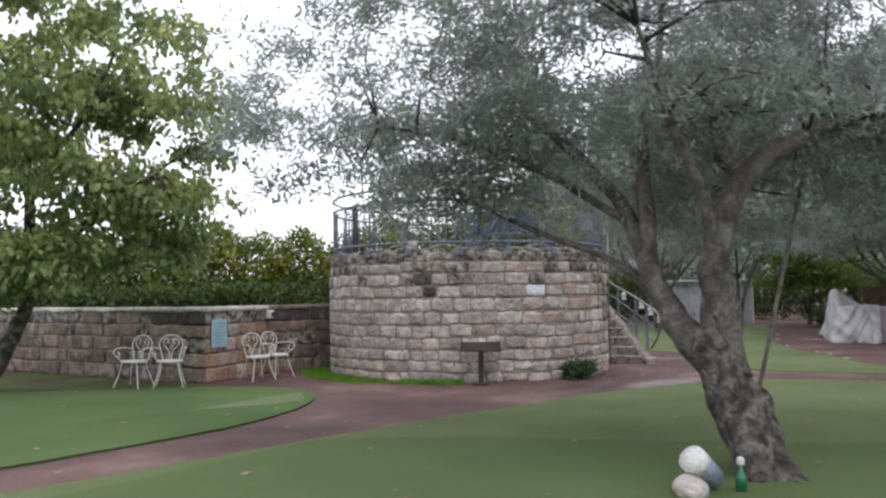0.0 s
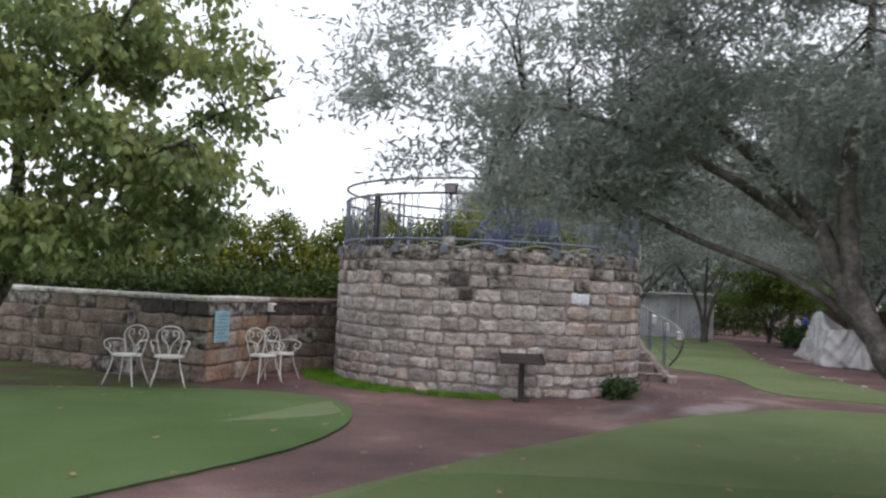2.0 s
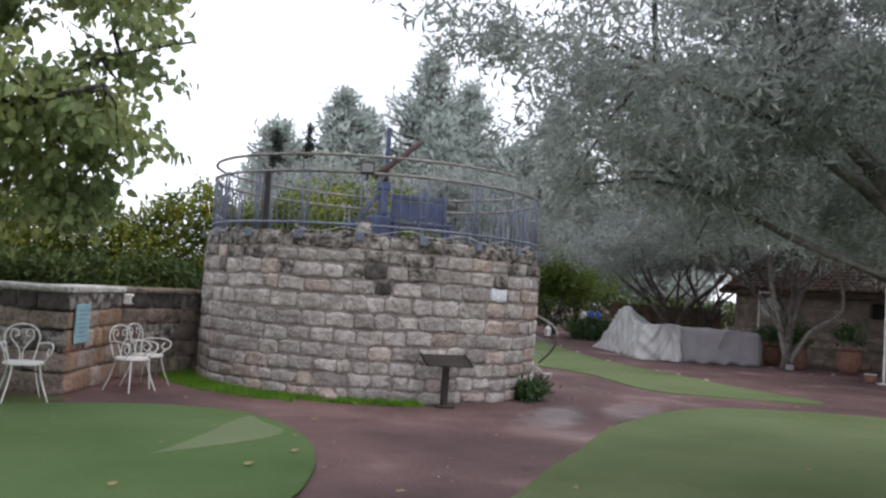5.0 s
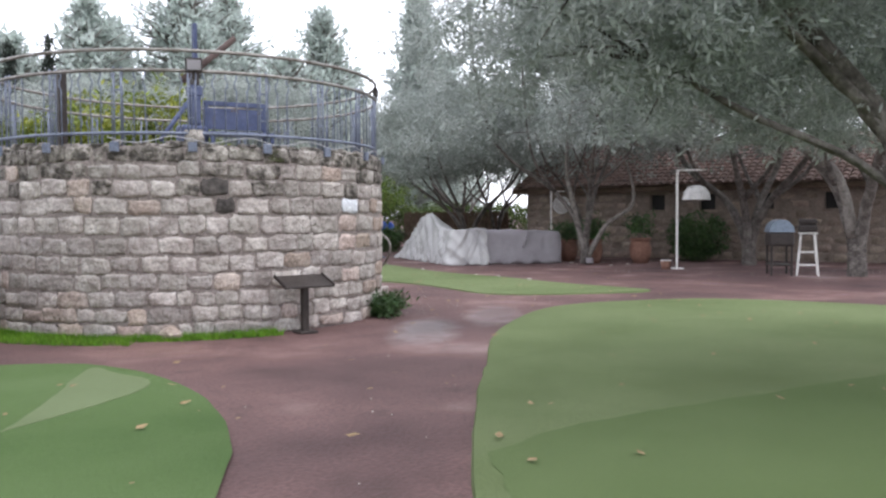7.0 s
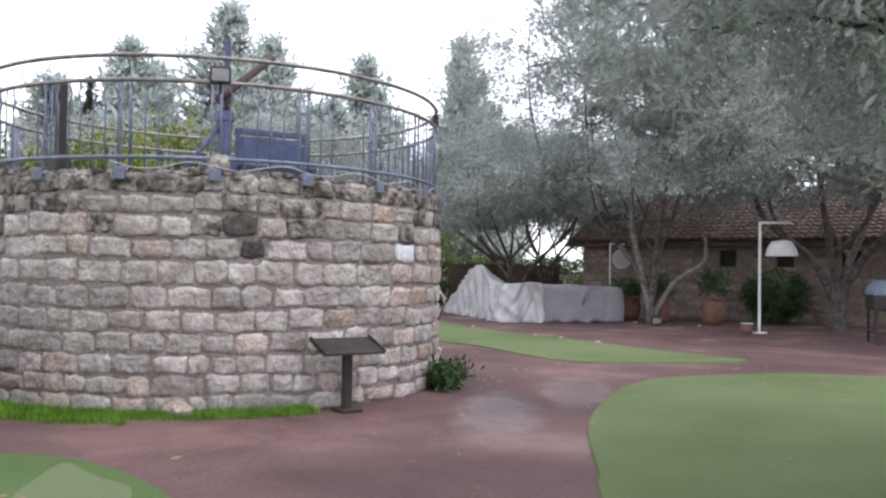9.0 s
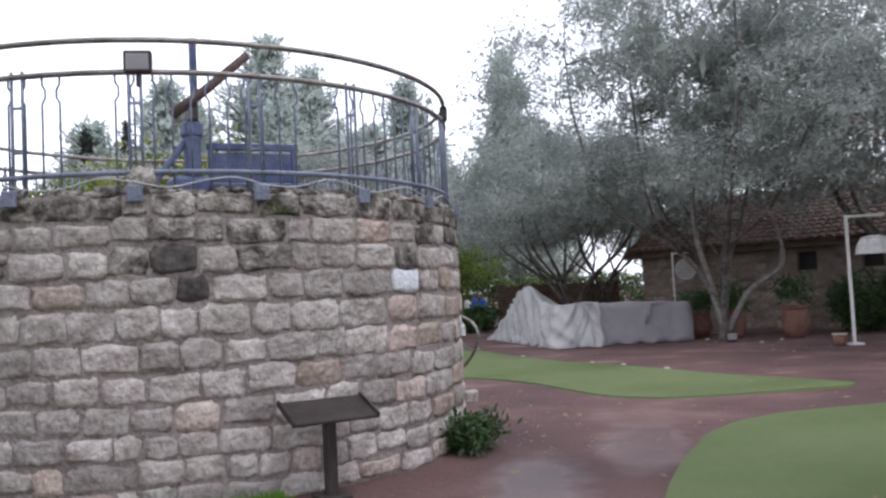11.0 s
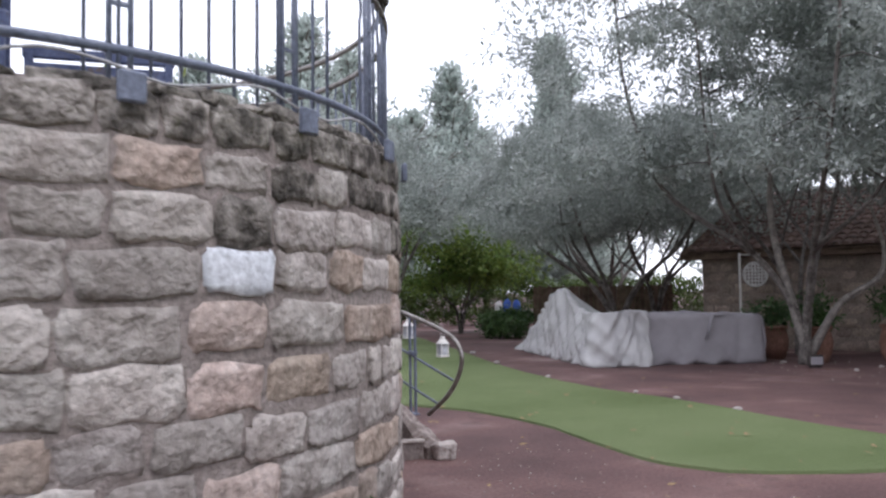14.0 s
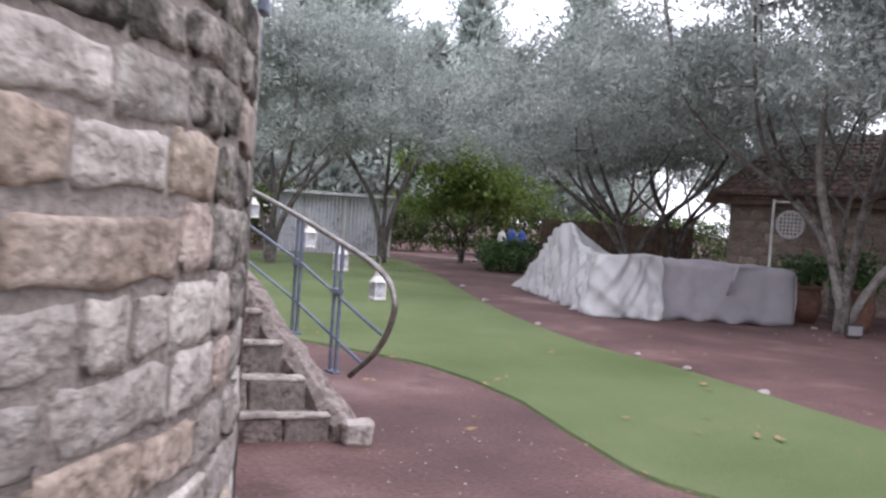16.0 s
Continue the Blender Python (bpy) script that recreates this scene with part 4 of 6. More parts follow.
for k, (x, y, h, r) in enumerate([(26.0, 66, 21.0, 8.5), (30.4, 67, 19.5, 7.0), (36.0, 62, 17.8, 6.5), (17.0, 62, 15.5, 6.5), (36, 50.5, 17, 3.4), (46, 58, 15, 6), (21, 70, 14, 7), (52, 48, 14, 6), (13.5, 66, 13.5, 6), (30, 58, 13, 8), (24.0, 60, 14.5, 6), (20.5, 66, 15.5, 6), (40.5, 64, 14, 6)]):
    tagged(conifer("pine_tree", PN, (x, y, 0), h, r, HAZY_PINE, 90 + k, 2600 if k < 5 else 1900, size=0.6, tip=0.62), group="pines behind the garden")
for k, (x, y, h, r) in enumerate([(10.7, 57, 11.4, 0.65), (13.2, 58, 12.2, 0.55)]):
    tagged(conifer("cypress_tree", "slim dark cypress behind the garden", (x, y, 0), h, r, CYPRESS, 120 + k, 900, size=0.3, tip=0.5), group="cypresses")
tagged(stem_tree("citrus_tree", "dense yellow-green citrus tree with a bare short trunk", (18.6, 36.2, 0), 3, 4.0, 2.0, CITRUS, 131, 1500, 0.16, 0.07, BARK, 0.4, 1.2, 10, 0.5, 0.3, 0.7), category="tree")
tagged(stem_tree("shrub", "yellow-green leafy shrub behind the tower", (3.3, 24.6, 0), 4, 4.1, 1.5, HEDGE, 132, 700, 0.16, 0.05, BARK, 0.4, 1.4, 10, 0.5, 0.3, 0.7), category="shrub")


def shrub(name, label, at, r, h, leaf, seed, count, size=0.08, aspect=0.4, category="shrub"):
    t = thing(name, label, category, at)
    pts, _ = lobe_points([(0, 0, h * 0.5, r, r, h * 0.5, count)], seed, 0.5, 2.0, 0.12 * r, 3)
    pts[:, 2] = np.clip(pts[:, 2], 0.04, None)
    for k in range(4):
        a = k * 1.6
        tube("stem", [(0, 0, -0.03), (0.3 * r * math.cos(a), 0.3 * r * math.sin(a), h * 0.4), (0.5 * r * math.cos(a), 0.5 * r * math.sin(a), h * 0.75)], [0.012, 0.009, 0.004], BARK, t, 5)
    leaf_mesh("foliage", pts, size, aspect, leaf, t, seed, 9, size * 1.2, 0.0)
    return t


shrub("bush", "low dark green leafy bush at the foot of the tower", (2.78, 14.26, 0), 0.28, 0.26, SHRUB, 141, 300, 0.10, 0.3)
shrub("bush", "clipped round dark green bush before the house", (19.0, 18.6, 0), 0.85, 1.5, SHRUB, 142, 1100, 0.1)
shrub("bush", "low grey-green bush on the earth bank", (17.8, 32.5, 0), 0.9, 0.9, SHRUB, 143, 500, 0.14)

# ---- iron railing on the tower ----


def railing():
    r = TOWER_R - 0.07
    rail = thing("iron_railing", "curved blue-grey iron railing with steel hand rails on the tower rim", "railing", TOWER)
    o = -TOWER
    ang = [k * 3.0 for k in range(120)]

    def ring(name, z, rad, mat, sides=8):
        tube(name, [on_tower(a, r, z) + o for a in ang], rad, mat, rail, sides, closed=True)
    ring("top_rail", 3.42, 0.022, RAIL)
    ring("hand_rail", 3.18, 0.022, RAIL)
    ring("bottom_rail", 2.44, 0.02, IRON, 6)
    n = 130
    for k in range(n):
        a = 360 * k / n
        if k % 13 in (0, 1):
            continue
        P = lambda da, z: on_tower(a + da, r, z) + o
        w = 0.5 if k % 2 else -0.5
        line = [P(0, 2.31), P(0, 2.90), P(0, 2.97), P(w, 3.01), P(w, 3.07), P(0, 3.11), P(0, 3.17)]
        tube("baluster", line, 0.0085, IRON, rail, 5)
    for k in range(20):
        a = 9.0 + 18 * k - 0.6
        for da in (-0.9, 0.9):
            tube("post", [on_tower(a + da, r, 2.2) + o, on_tower(a + da, r, 2.8) + o, on_tower(a + da, r, 3.22) + o], 0.012, IRON, rail, 6)
        bm = box_bm(0.11, 0.035, 0.12, (0, 0, 0), 0.008)
        bmesh.ops.transform(bm, matrix=Matrix.Translation(on_tower(a, TOWER_R + 0.05, 2.27) + o) @ Matrix.Rotation(radians(a), 4, "Z"), verts=bm.verts)
        part("bracket", bm, IRON, rail)
        for z in (2.62, 2.95):
            bm = box_bm(0.09, 0.012, 0.02, (0, 0, 0), 0.003)
            bmesh.ops.transform(bm, matrix=Matrix.Translation(on_tower(a, r, z) + o) @ Matrix.Rotation(radians(a), 4, "Z"), verts=bm.verts)
            part("spacer", bm, IRON, rail)


railing()


def sign_stand():
    s = thing("lectern_sign", "dark brown metal lectern sign on one post before the tower", "sign", (0.92, 13.66, 0))
    part("post", box_bm(0.085, 0.085, 0.62, (0, 0, 0.30), 0.01), DARK_IRON, s)
    part("base_plate", box_bm(0.24, 0.24, 0.03, (0, 0, 0.012), 0.006), DARK_IRON, s)
    tilt = Matrix.Rotation(radians(20), 4, "X")
    part("board", box_bm(0.66, 0.36, 0.03, (0, 0, 0.635), 0.008, tilt), DARK_IRON, s)
    for sx in (-1, 1):
        part("rim", box_bm(0.022, 0.37, 0.05, (sx * 0.325, 0, 0.645), 0.006, tilt), DARK_IRON, s)
    s.rotation_euler = (0, 0, radians(-8))


sign_stand()

# ---- chairs ----
def garden_chair():
    c = thing("garden_chair", "white wrought-iron garden armchair with a scrolled heart-shaped back", "chair", group="white iron chairs by the wall")
    seat_z, rr = 0.44, 0.21
    bm = bmesh.new()
    bmesh.ops.create_cone(bm, cap_ends=True, segments=24, radius1=rr, radius2=rr, depth=0.018)
    bmesh.ops.translate(bm, vec=(0, 0, seat_z), verts=bm.verts)
    part("seat", bm, WHITE_IRON, c)
    tube("seat_ring", [(rr * math.cos(a), rr * math.sin(a), seat_z - 0.012) for a in np.linspace(0, 2 * math.pi, 24, endpoint=False)], 0.012, WHITE_IRON, c, 6, closed=True)
    for sx, sy in ((-1, -1), (1, -1), (-1, 1), (1, 1)):
        a = curve_points([(sx * 0.14, sy * 0.13, seat_z), (sx * 0.17, sy * 0.16, 0.25), (sx * 0.24, sy * 0.23, 0.0)], 4)
        tube("leg", a, 0.011, WHITE_IRON, c, 6)
    bk = 0.19
    hoop = [(-0.13, bk, seat_z), (-0.17, bk + 0.02, 0.6), (-0.19, bk + 0.035, 0.73), (-0.12, bk + 0.05, 0.83), (0, bk + 0.055, 0.86), (0.12, bk + 0.05, 0.83), (0.19, bk + 0.035, 0.73), (0.17, bk + 0.02, 0.6), (0.13, bk, seat_z)]
    tube("back_hoop", curve_points(hoop, 4), 0.011, WHITE_IRON, c, 6)
    for sx in (-1, 1):
        heart = [(0.01 * sx, bk, seat_z), (0.03 * sx, bk + 0.02, 0.58), (0.12 * sx, bk + 0.035, 0.70), (0.11 * sx, bk + 0.045, 0.79), (0.05 * sx, bk + 0.045, 0.79), (0.04 * sx, bk + 0.04, 0.73), (0.075 * sx, bk + 0.04, 0.72)]
        tube("back_scroll", curve_points(heart, 4), 0.008, WHITE_IRON, c, 5)
        arm = [(sx * 0.165, bk + 0.02, 0.63), (sx * 0.24, bk - 0.08, 0.655), (sx * 0.27, -0.08, 0.655), (sx * 0.26, -0.19, 0.62), (sx * 0.24, -0.2, 0.55), (sx * 0.23, -0.14, 0.51), (sx * 0.225, -0.08, 0.55), (sx * 0.235, -0.12, 0.6)]
        tube("armrest", curve_points(arm, 4), 0.010, WHITE_IRON, c, 6)
        tube("arm_stay", curve_points([(sx * 0.24, -0.18, 0.54), (sx * 0.21, -0.12, 0.48), (sx * 0.19, -0.08, seat_z)], 3), 0.009, WHITE_IRON, c, 6)
    return c


chair = garden_chair()
chair.matrix_basis = pose(-4.92, 14.15, 0.03, 0, 0, -20)
for x, y, rz in ((-4.32, 14.1, 8), (-3.0, 15.2, 38), (-2.72, 15.75, 48)):
    copy_thing(chair, pose(x, y, 0.03 if x < -4 else 0.0, 0, 0, rz))


def blue_board():
    b = Vector((B1[0] - A1[0], B1[1] - A1[1], 0)).normalized()
    n = Vector((b.y, -b.x, 0))
    p = Vector((A1[0], A1[1], 0)) + b * 0.34 + n * 0.05
    s = thing("notice_board", "small pale blue notice board fixed to the stone wall", "sign", (p.x, p.y, 0.88), math.degrees(math.atan2(b.y, b.x)))
    part("panel", box_bm(0.46, 0.025, 0.50, (0, 0, 0), 0.008), BLUE_BOARD, s)
    for k in range(7):
        part("text_line", box_bm(0.34 - 0.05 * (k % 3), 0.004, 0.012, (-0.02 * (k % 3), -0.0145, 0.17 - 0.055 * k), 0), BLUE_STEEL, s)
    q = Vector((B1[0], B1[1], 0)) - b * 0.05 + n * 0.10
    f = thing("floodlight", "small white floodlight under the wall cap", "lamp", (q.x, q.y, 1.18), math.degrees(math.atan2(b.y, b.x)))
    part("housing", box_bm(0.16, 0.12, 0.16, (0, 0, 0), 0.02), WHITE_IRON, f)
    part("lens", box_bm(0.09, 0.012, 0.09, (0, -0.062, 0), 0.003), DARK_GLASS, f)


blue_board()


# ---- stairs behind the tower ----
def stairs():
    st = thing("stone_stairs", "worn stone steps rising along the tower with a sloping kerb", "stairs", (4.78, 17.12, 0), -14)
    rng = random.Random(3)
    # the flight climbs round the tower, at a slant to its treads
    run, tops = 0.29, [0.15 + 0.19 * k for k in range(8)]
    way = Vector((-0.42, 0.91, 0))

    def worn(bm, seed, amount):
        bmesh.ops.subdivide_edges(bm, edges=[e for e in bm.edges if e.calc_length() > 0.09], cuts=3, use_grid_fill=True)
        for v in bm.verts:
            v.co += amount * noise.noise_vector(v.co * 5 + Vector((seed * 3, seed, 0))) + 0.4 * amount * noise.noise_vector(v.co * 15 + Vector((seed * 7, seed, 0)))
        return bm

    low = 0.0
    for k, top in enumerate(tops):
        edges = [-0.85, -0.6 + rng.uniform(-0.06, 0.06), -0.28 + rng.uniform(-0.08, 0.08), 0.03]
        for a, b in zip(edges, edges[1:]):
            at = way * run * k + Vector(((a + b) / 2, (run + 0.14) / 2 + rng.uniform(-0.02, 0.02), (top + low) / 2 - 0.015))
            bm = box_bm(b - a - 0.014, run + 0.14, top - low + 0.03, at, 0.014)
            part("step", worn(bm, k * 5 + a, 0.016), STEP_STONE, st)
        # a paler worn slab forms each tread's lip, coloured as the lit tread
        bm = box_bm(0.86, 0.11, 0.035, way * run * k + Vector((-0.41, 0.04, top + 0.004)), 0.012)
        part("tread_lip", worn(bm, k * 3 + 50, 0.012), TREAD_STONE, st)
        low = top
    # the sloping kerb is one rough mortared ramp with a loose toe stone
    bm = bmesh.new()
    n = 22
    rings = []
    for i in range(n + 1):
        y = -0.02 + 2.3 * i / n
        h = 0.04 + 0.60 * max(y, 0)
        sec = [(0.03, -0.05), (0.03, h + 0.05), (0.09, h + 0.10), (0.20, h + 0.07), (0.29, h - 0.05), (0.33, -0.05)]
        ring = []
        for x, z in sec:
            p = Vector((x, 0, z)) + way * y
            if z > 0:
                p += 0.045 * noise.noise_vector(p * 4.5) + 0.02 * noise.noise_vector(p * 13)
            ring.append(bm.verts.new(p))
        rings.append(ring)
    for r0, r1 in zip(rings, rings[1:]):
        for k in range(5):
            bm.faces.new((r0[k], r1[k], r1[k + 1], r0[k + 1]))
    bm.faces.new(rings[0])
    bm.faces.new(rings[-1][::-1])
    bmesh.ops.recalc_face_normals(bm, faces=bm.faces)
    part("kerb", bm, STEP_STONE, st)
    part("toe_stone", worn(box_bm(0.2, 0.16, 0.17, (0.18, -0.08, 0.07), 0.03), 91, 0.03), TREAD_STONE, st)


stairs()


def stair_rail():
    s = thing("stair_railing", "worn steel tube handrail with blue-grey posts on the stairs", "railing", (5.16, 17.2, 0), 2)
    x = 0.05
    hand = curve_points([(x, 0.45, 0.30), (x, 0.12, 0.52), (x, -0.05, 0.72), (x, -0.09, 0.92), (x, 0.14, 1.10), (x, 0.95, 1.30), (x, 1.85, 1.49), (x, 2.95, 1.70), (x, 4.0, 1.95)], 6)
    tube("hand_rail", hand, 0.022, RAIL, s, 8)
    for y, zb in ((0.72, 0.28), (1.42, 0.47), (2.7, 0.80), (3.7, 1.1)):
        zt = 1.29 + (y - 0.95) * 0.205
        for d in (-0.045, 0.045):
            part("post", box_bm(0.024, 0.024, zt - zb, (x, y + d, (zt + zb) / 2), 0.004), IRON, s)
        part("foot_plate", box_bm(0.07, 0.14, 0.02, (x, y, zb), 0.004), IRON, s)
        part("clip", box_bm(0.06, 0.10, 0.04, (x, y, zt - 0.36), 0.006), IRON, s)
    tube("lower_bar", [(x, 0.05, 0.66), (x, 1.4, 1.05), (x, 4.0, 1.62)], 0.012, IRON, s, 6)
    tube("lower_bar", [(x, 0.30, 0.42), (x, 1.4, 0.72), (x, 4.0, 1.30)], 0.012, IRON, s, 6)
    tube("left_post", [(-1.05, 0.75, 0.1), (-1.05, 0.75, 1.2), (-1.05, 0.75, 2.3)], 0.018, IRON, s, 6)


stair_rail()


def lantern():
    l = thing("hanging_lantern", "small white metal lantern hung from the stair rail", "lantern", (5.42, 17.73, 0.84), 0, "white lanterns on the stairs")
    part("base", box_bm(0.13, 0.13, 0.025, (0, 0, 0.012), 0.006), WHITE_IRON, l)
    for sx in (-1, 1):
        for sy in (-1, 1):
            part("corner_post", box_bm(0.014, 0.014, 0.15, (sx * 0.052, sy * 0.052, 0.10), 0.003), WHITE_IRON, l)
    part("pane", box_bm(0.096, 0.096, 0.14, (0, 0, 0.097), 0), SHED, l, "milky pane")
    bm = bmesh.new()
    bmesh.ops.create_cone(bm, cap_ends=True, segments=8, radius1=0.088, radius2=0.035, depth=0.06)
    bmesh.ops.translate(bm, vec=(0, 0, 0.20), verts=bm.verts)
    part("roof", bm, WHITE_IRON, l)
    bm = bmesh.new()
    bmesh.ops.create_cone(bm, cap_ends=True, segments=10, radius1=0.036, radius2=0.03, depth=0.035)
    bmesh.ops.translate(bm, vec=(0, 0, 0.245), verts=bm.verts)
    part("chimney", bm, WHITE_IRON, l)
    tube("ring", [(0.03 * math.cos(a), 0, 0.285 + 0.03 * math.sin(a)) for a in np.linspace(0, 2 * math.pi, 12, endpoint=False)], 0.003, WHITE_IRON, l, 5, closed=True)
    tube("hook_wire", curve_points([(0, 0, 0.31), (0.0, 0, 0.40), (-0.12, 0, 0.44), (-0.275, 0, 0.40)], 4), 0.002, WHITE_IRON, l, 5)
    l.scale = (0.78, 0.78, 0.78)
    return l


la = lantern()
for x, y, z in ((5.42, 18.38, 1.0), (5.42, 19.02, 1.14), (5.42, 20.44, 1.35)):
    copy_thing(la, pose(x, y, z, 0, 0, 0))


# ---- things on the tower ----
def old_machine():
    fl = TOWER_H + 0.0
    m = thing("old_water_pump", "old dark blue hand pump with a slanting wooden beam", "pump", (1.35, 17.3, fl))
    part("post", box_bm(0.07, 0.07, 2.25, (0.08, 0.06, 1.12), 0.008), BLUE_PAINT, m)
    part("block", box_bm(0.42, 0.3, 0.62, (-0.05, -0.05, 0.31), 0.04), BLUE_PAINT, m)
    part("cylinder", box_bm(0.17, 0.17, 0.5, (-0.02, -0.1, 0.85), 0.05, seg=2), BLUE_PAINT, m)
    part("head", box_bm(0.22, 0.18, 0.18, (-0.02, -0.1, 1.15), 0.03), BLUE_PAINT, m)
    part("hinge", box_bm(0.10, 0.2, 0.28, (-0.02, -0.1, 1.38), 0.02), DARK_IRON, m)
    tube("brace", [(-0.62, -0.15, 0.35), (-0.1, -0.08, 1.0)], 0.04, BLUE_PAINT, m, 6)
    tube("beam", [(-0.27, -0.2, 1.28), (0.12, -0.2, 1.6), (0.58, -0.3, 2.02)], [0.06, 0.055, 0.05], POST_WOOD, m, 9, 0.15)
    b = thing("metal_bench", "blue painted metal bench on the tower", "bench", (2.0, 17.0, fl), -14)
    part("back_frame", box_bm(1.05, 0.05, 0.08, (0, 0.2, 1.0), 0.01), BLUE_PAINT, b)
    part("back_panel", box_bm(0.95, 0.02, 0.34, (0, 0.2, 0.76), 0.005), BLUE_PAINT, b)
    part("seat", box_bm(1.05, 0.42, 0.05, (0, 0, 0.5), 0.012), BLUE_PAINT, b)
    for sx in (-0.48, 0.48):
        for y, h in ((-0.17, 0.48), (0.2, 1.0)):
            part("leg", box_bm(0.06, 0.06, h, (sx, y, h / 2), 0.006), BLUE_PAINT, b)
    for a, z, s in ((-27.0, 3.25, 1.0), (53.0, 3.33, 0.85)):
        p = on_tower(a, TOWER_R - 0.07, z)
        f = thing("floodlight", "square grey floodlight clamped to the railing", "lamp", p, a)
        part("housing", box_bm(0.20 * s, 0.07, 0.17 * s, (0, 0, 0), 0.012), DARK_IRON, f)
        part("glass", box_bm(0.16 * s, 0.008, 0.12 * s, (0, -0.038, 0), 0.002), GREY_SHEET, f)
        part("clamp", box_bm(0.03, 0.03, 0.12, (0, 0, -0.12), 0.005), DARK_IRON, f)
    c = thing("cable", "pale cable lying along the tower rim", "cable", TOWER)
    tube("sheath", curve_points([on_tower(a, TOWER_R - 0.03, 2.36 + 0.02 * math.sin(a * 0.35) + 0.02 * math.sin(a * 0.9)) - TOWER for a in range(-48, 48, 5)], 3), 0.007, CABLE, c, 5)
    q = on_tower(-66, TOWER_R - 0.32, TOWER_H)
    w = thing("fence_post", "dark square post standing behind the railing", "post", q)
    part("shaft", box_bm(0.1, 0.1, 1.0, (0, 0, 0.5), 0.01), DARK_IRON, w)


old_machine()


# ---- covered counter ----
def sheet_grid(name, base_line, heights, material, parent, seed, back, rows=14, cols=70, sag=0.05, hem=0.08, fall=0.0, crumple=0.02, loose=1.0):
    """A cloth hung over a line of rising and falling height: front drop with folds, and a top that runs back."""
    pts = curve_points([(*p, 0) for p in base_line], 12)
    lens = [0]
    for a, b in zip(pts, pts[1:]):
        lens.append(lens[-1] + (b - a).length)
    total = lens[-1]

    def at(s):
        s *= total
        for i in range(len(pts) - 1):
            if s <= lens[i + 1] + 1e-9:
                f = (s - lens[i]) / (lens[i + 1] - lens[i])
                p = pts[i].lerp(pts[i + 1], f)
                d = (pts[i + 1] - pts[i]).normalized()
                return p, Vector((d.y, -d.x, 0))
        return pts[-1], Vector((0, -1, 0))

    verts, faces = [], []
    for i in range(cols):
        s = i / (cols - 1)
        p, n = at(s)
        h = float(np.interp(s, [q[0] for q in heights], [q[1] for q in heights])) + 0.02 * noise.noise(Vector((s * 18, seed, 0)))
        for j in range(rows):
            f = j / (rows - 1)
            if f < 0.62:
                g = f / 0.62
                z = 0.01 + (h - 0.01) * g
                fold = (0.25 + 0.75 * (1 - g)) * 0.16 * (noise.noise(Vector((s * total * 2.2, g * 0.8, seed))) + 0.5 * noise.noise(Vector((s * total * 5.5, g, seed + 4)))) + 0.03 * noise.noise(Vector((s * total * 1.6, z * 2.0, seed + 9)))
                fold *= loose
                # taut creases that run down from the high points at a slant
                fold += crumple * (0.5 - abs(noise.noise(Vector((s * total * 2.6 + z * 1.9, z * 0.35, seed + 31)))) * 2) + crumple * 0.55 * (0.5 - abs(noise.noise(Vector((s * total * 5.2 - z * 2.6, z * 0.4, seed + 37)))) * 2)
                if j == 0:
                    fold += 0.10 * noise.noise(Vector((s * total * 3.3, 0, seed + 51)))
                q = p + n * (0.06 + (1 - g) * hem + fold)
            else:
                g = (f - 0.62) / 0.38
                z = h - fall * g - sag * math.sin(g * math.pi) + 0.03 * noise.noise(Vector((s * total * 2, g * 3, seed + 2))) - (0.5 * h if j == rows - 1 else 0)
                q = p - n * back * g
            verts.append((q.x - parent.location.x, q.y - parent.location.y, max(z, 0.008)))
    for i in range(cols - 1):
        for j in range(rows - 1):
            a = i * rows + j
            faces.append((a, a + rows, a + rows + 1, a + 1))
    ob = solid(name, verts, faces, material, parent, True)
    md = ob.modifiers.new("thickness", "SOLIDIFY")
    md.thickness = 0.006
    return ob


def covered_bar():
    t = thing("covered_bar_counter", "long garden bar counter wrapped in clouded plastic and grey cloth", "counter", (13.3, 22.6, 0))
    sheet_grid("plastic_cover", [(14.95, 28.0), (13.9, 25.8), (12.75, 23.3), (12.55, 22.75), (13.35, 22.35)], [(0, 0.15), (0.2, 0.76), (0.36, 1.29), (0.45, 1.50), (0.53, 1.57), (0.60, 1.36), (0.68, 1.14), (0.78, 1.08), (0.87, 1.06), (0.95, 1.11), (1, 1.08)], SHEET, t, 3, 0.9, 40, 260, 0.05, 0.2, 0.6, 0.10, 0.8)
    sheet_grid("cloth_cover", [(13.3, 22.4), (14.2, 21.95), (15.3, 21.32), (15.5, 21.4)], [(0, 1.04), (0.4, 1.03), (0.8, 1.0), (1, 0.98)], GREY_SHEET, t, 8, 1.2, 20, 80, 0.02, 0.05, 0.0, 0.012, 0.3)
    sheet_grid("side_cover", [(15.42, 21.26), (15.7, 21.7), (15.95, 22.3)], [(0, 0.99), (1, 0.98)], GREY_SHEET, t, 12, 0.5, 12, 20, 0.02, 0.0, 0.0, 0.0)


covered_bar()

# ---- house ----

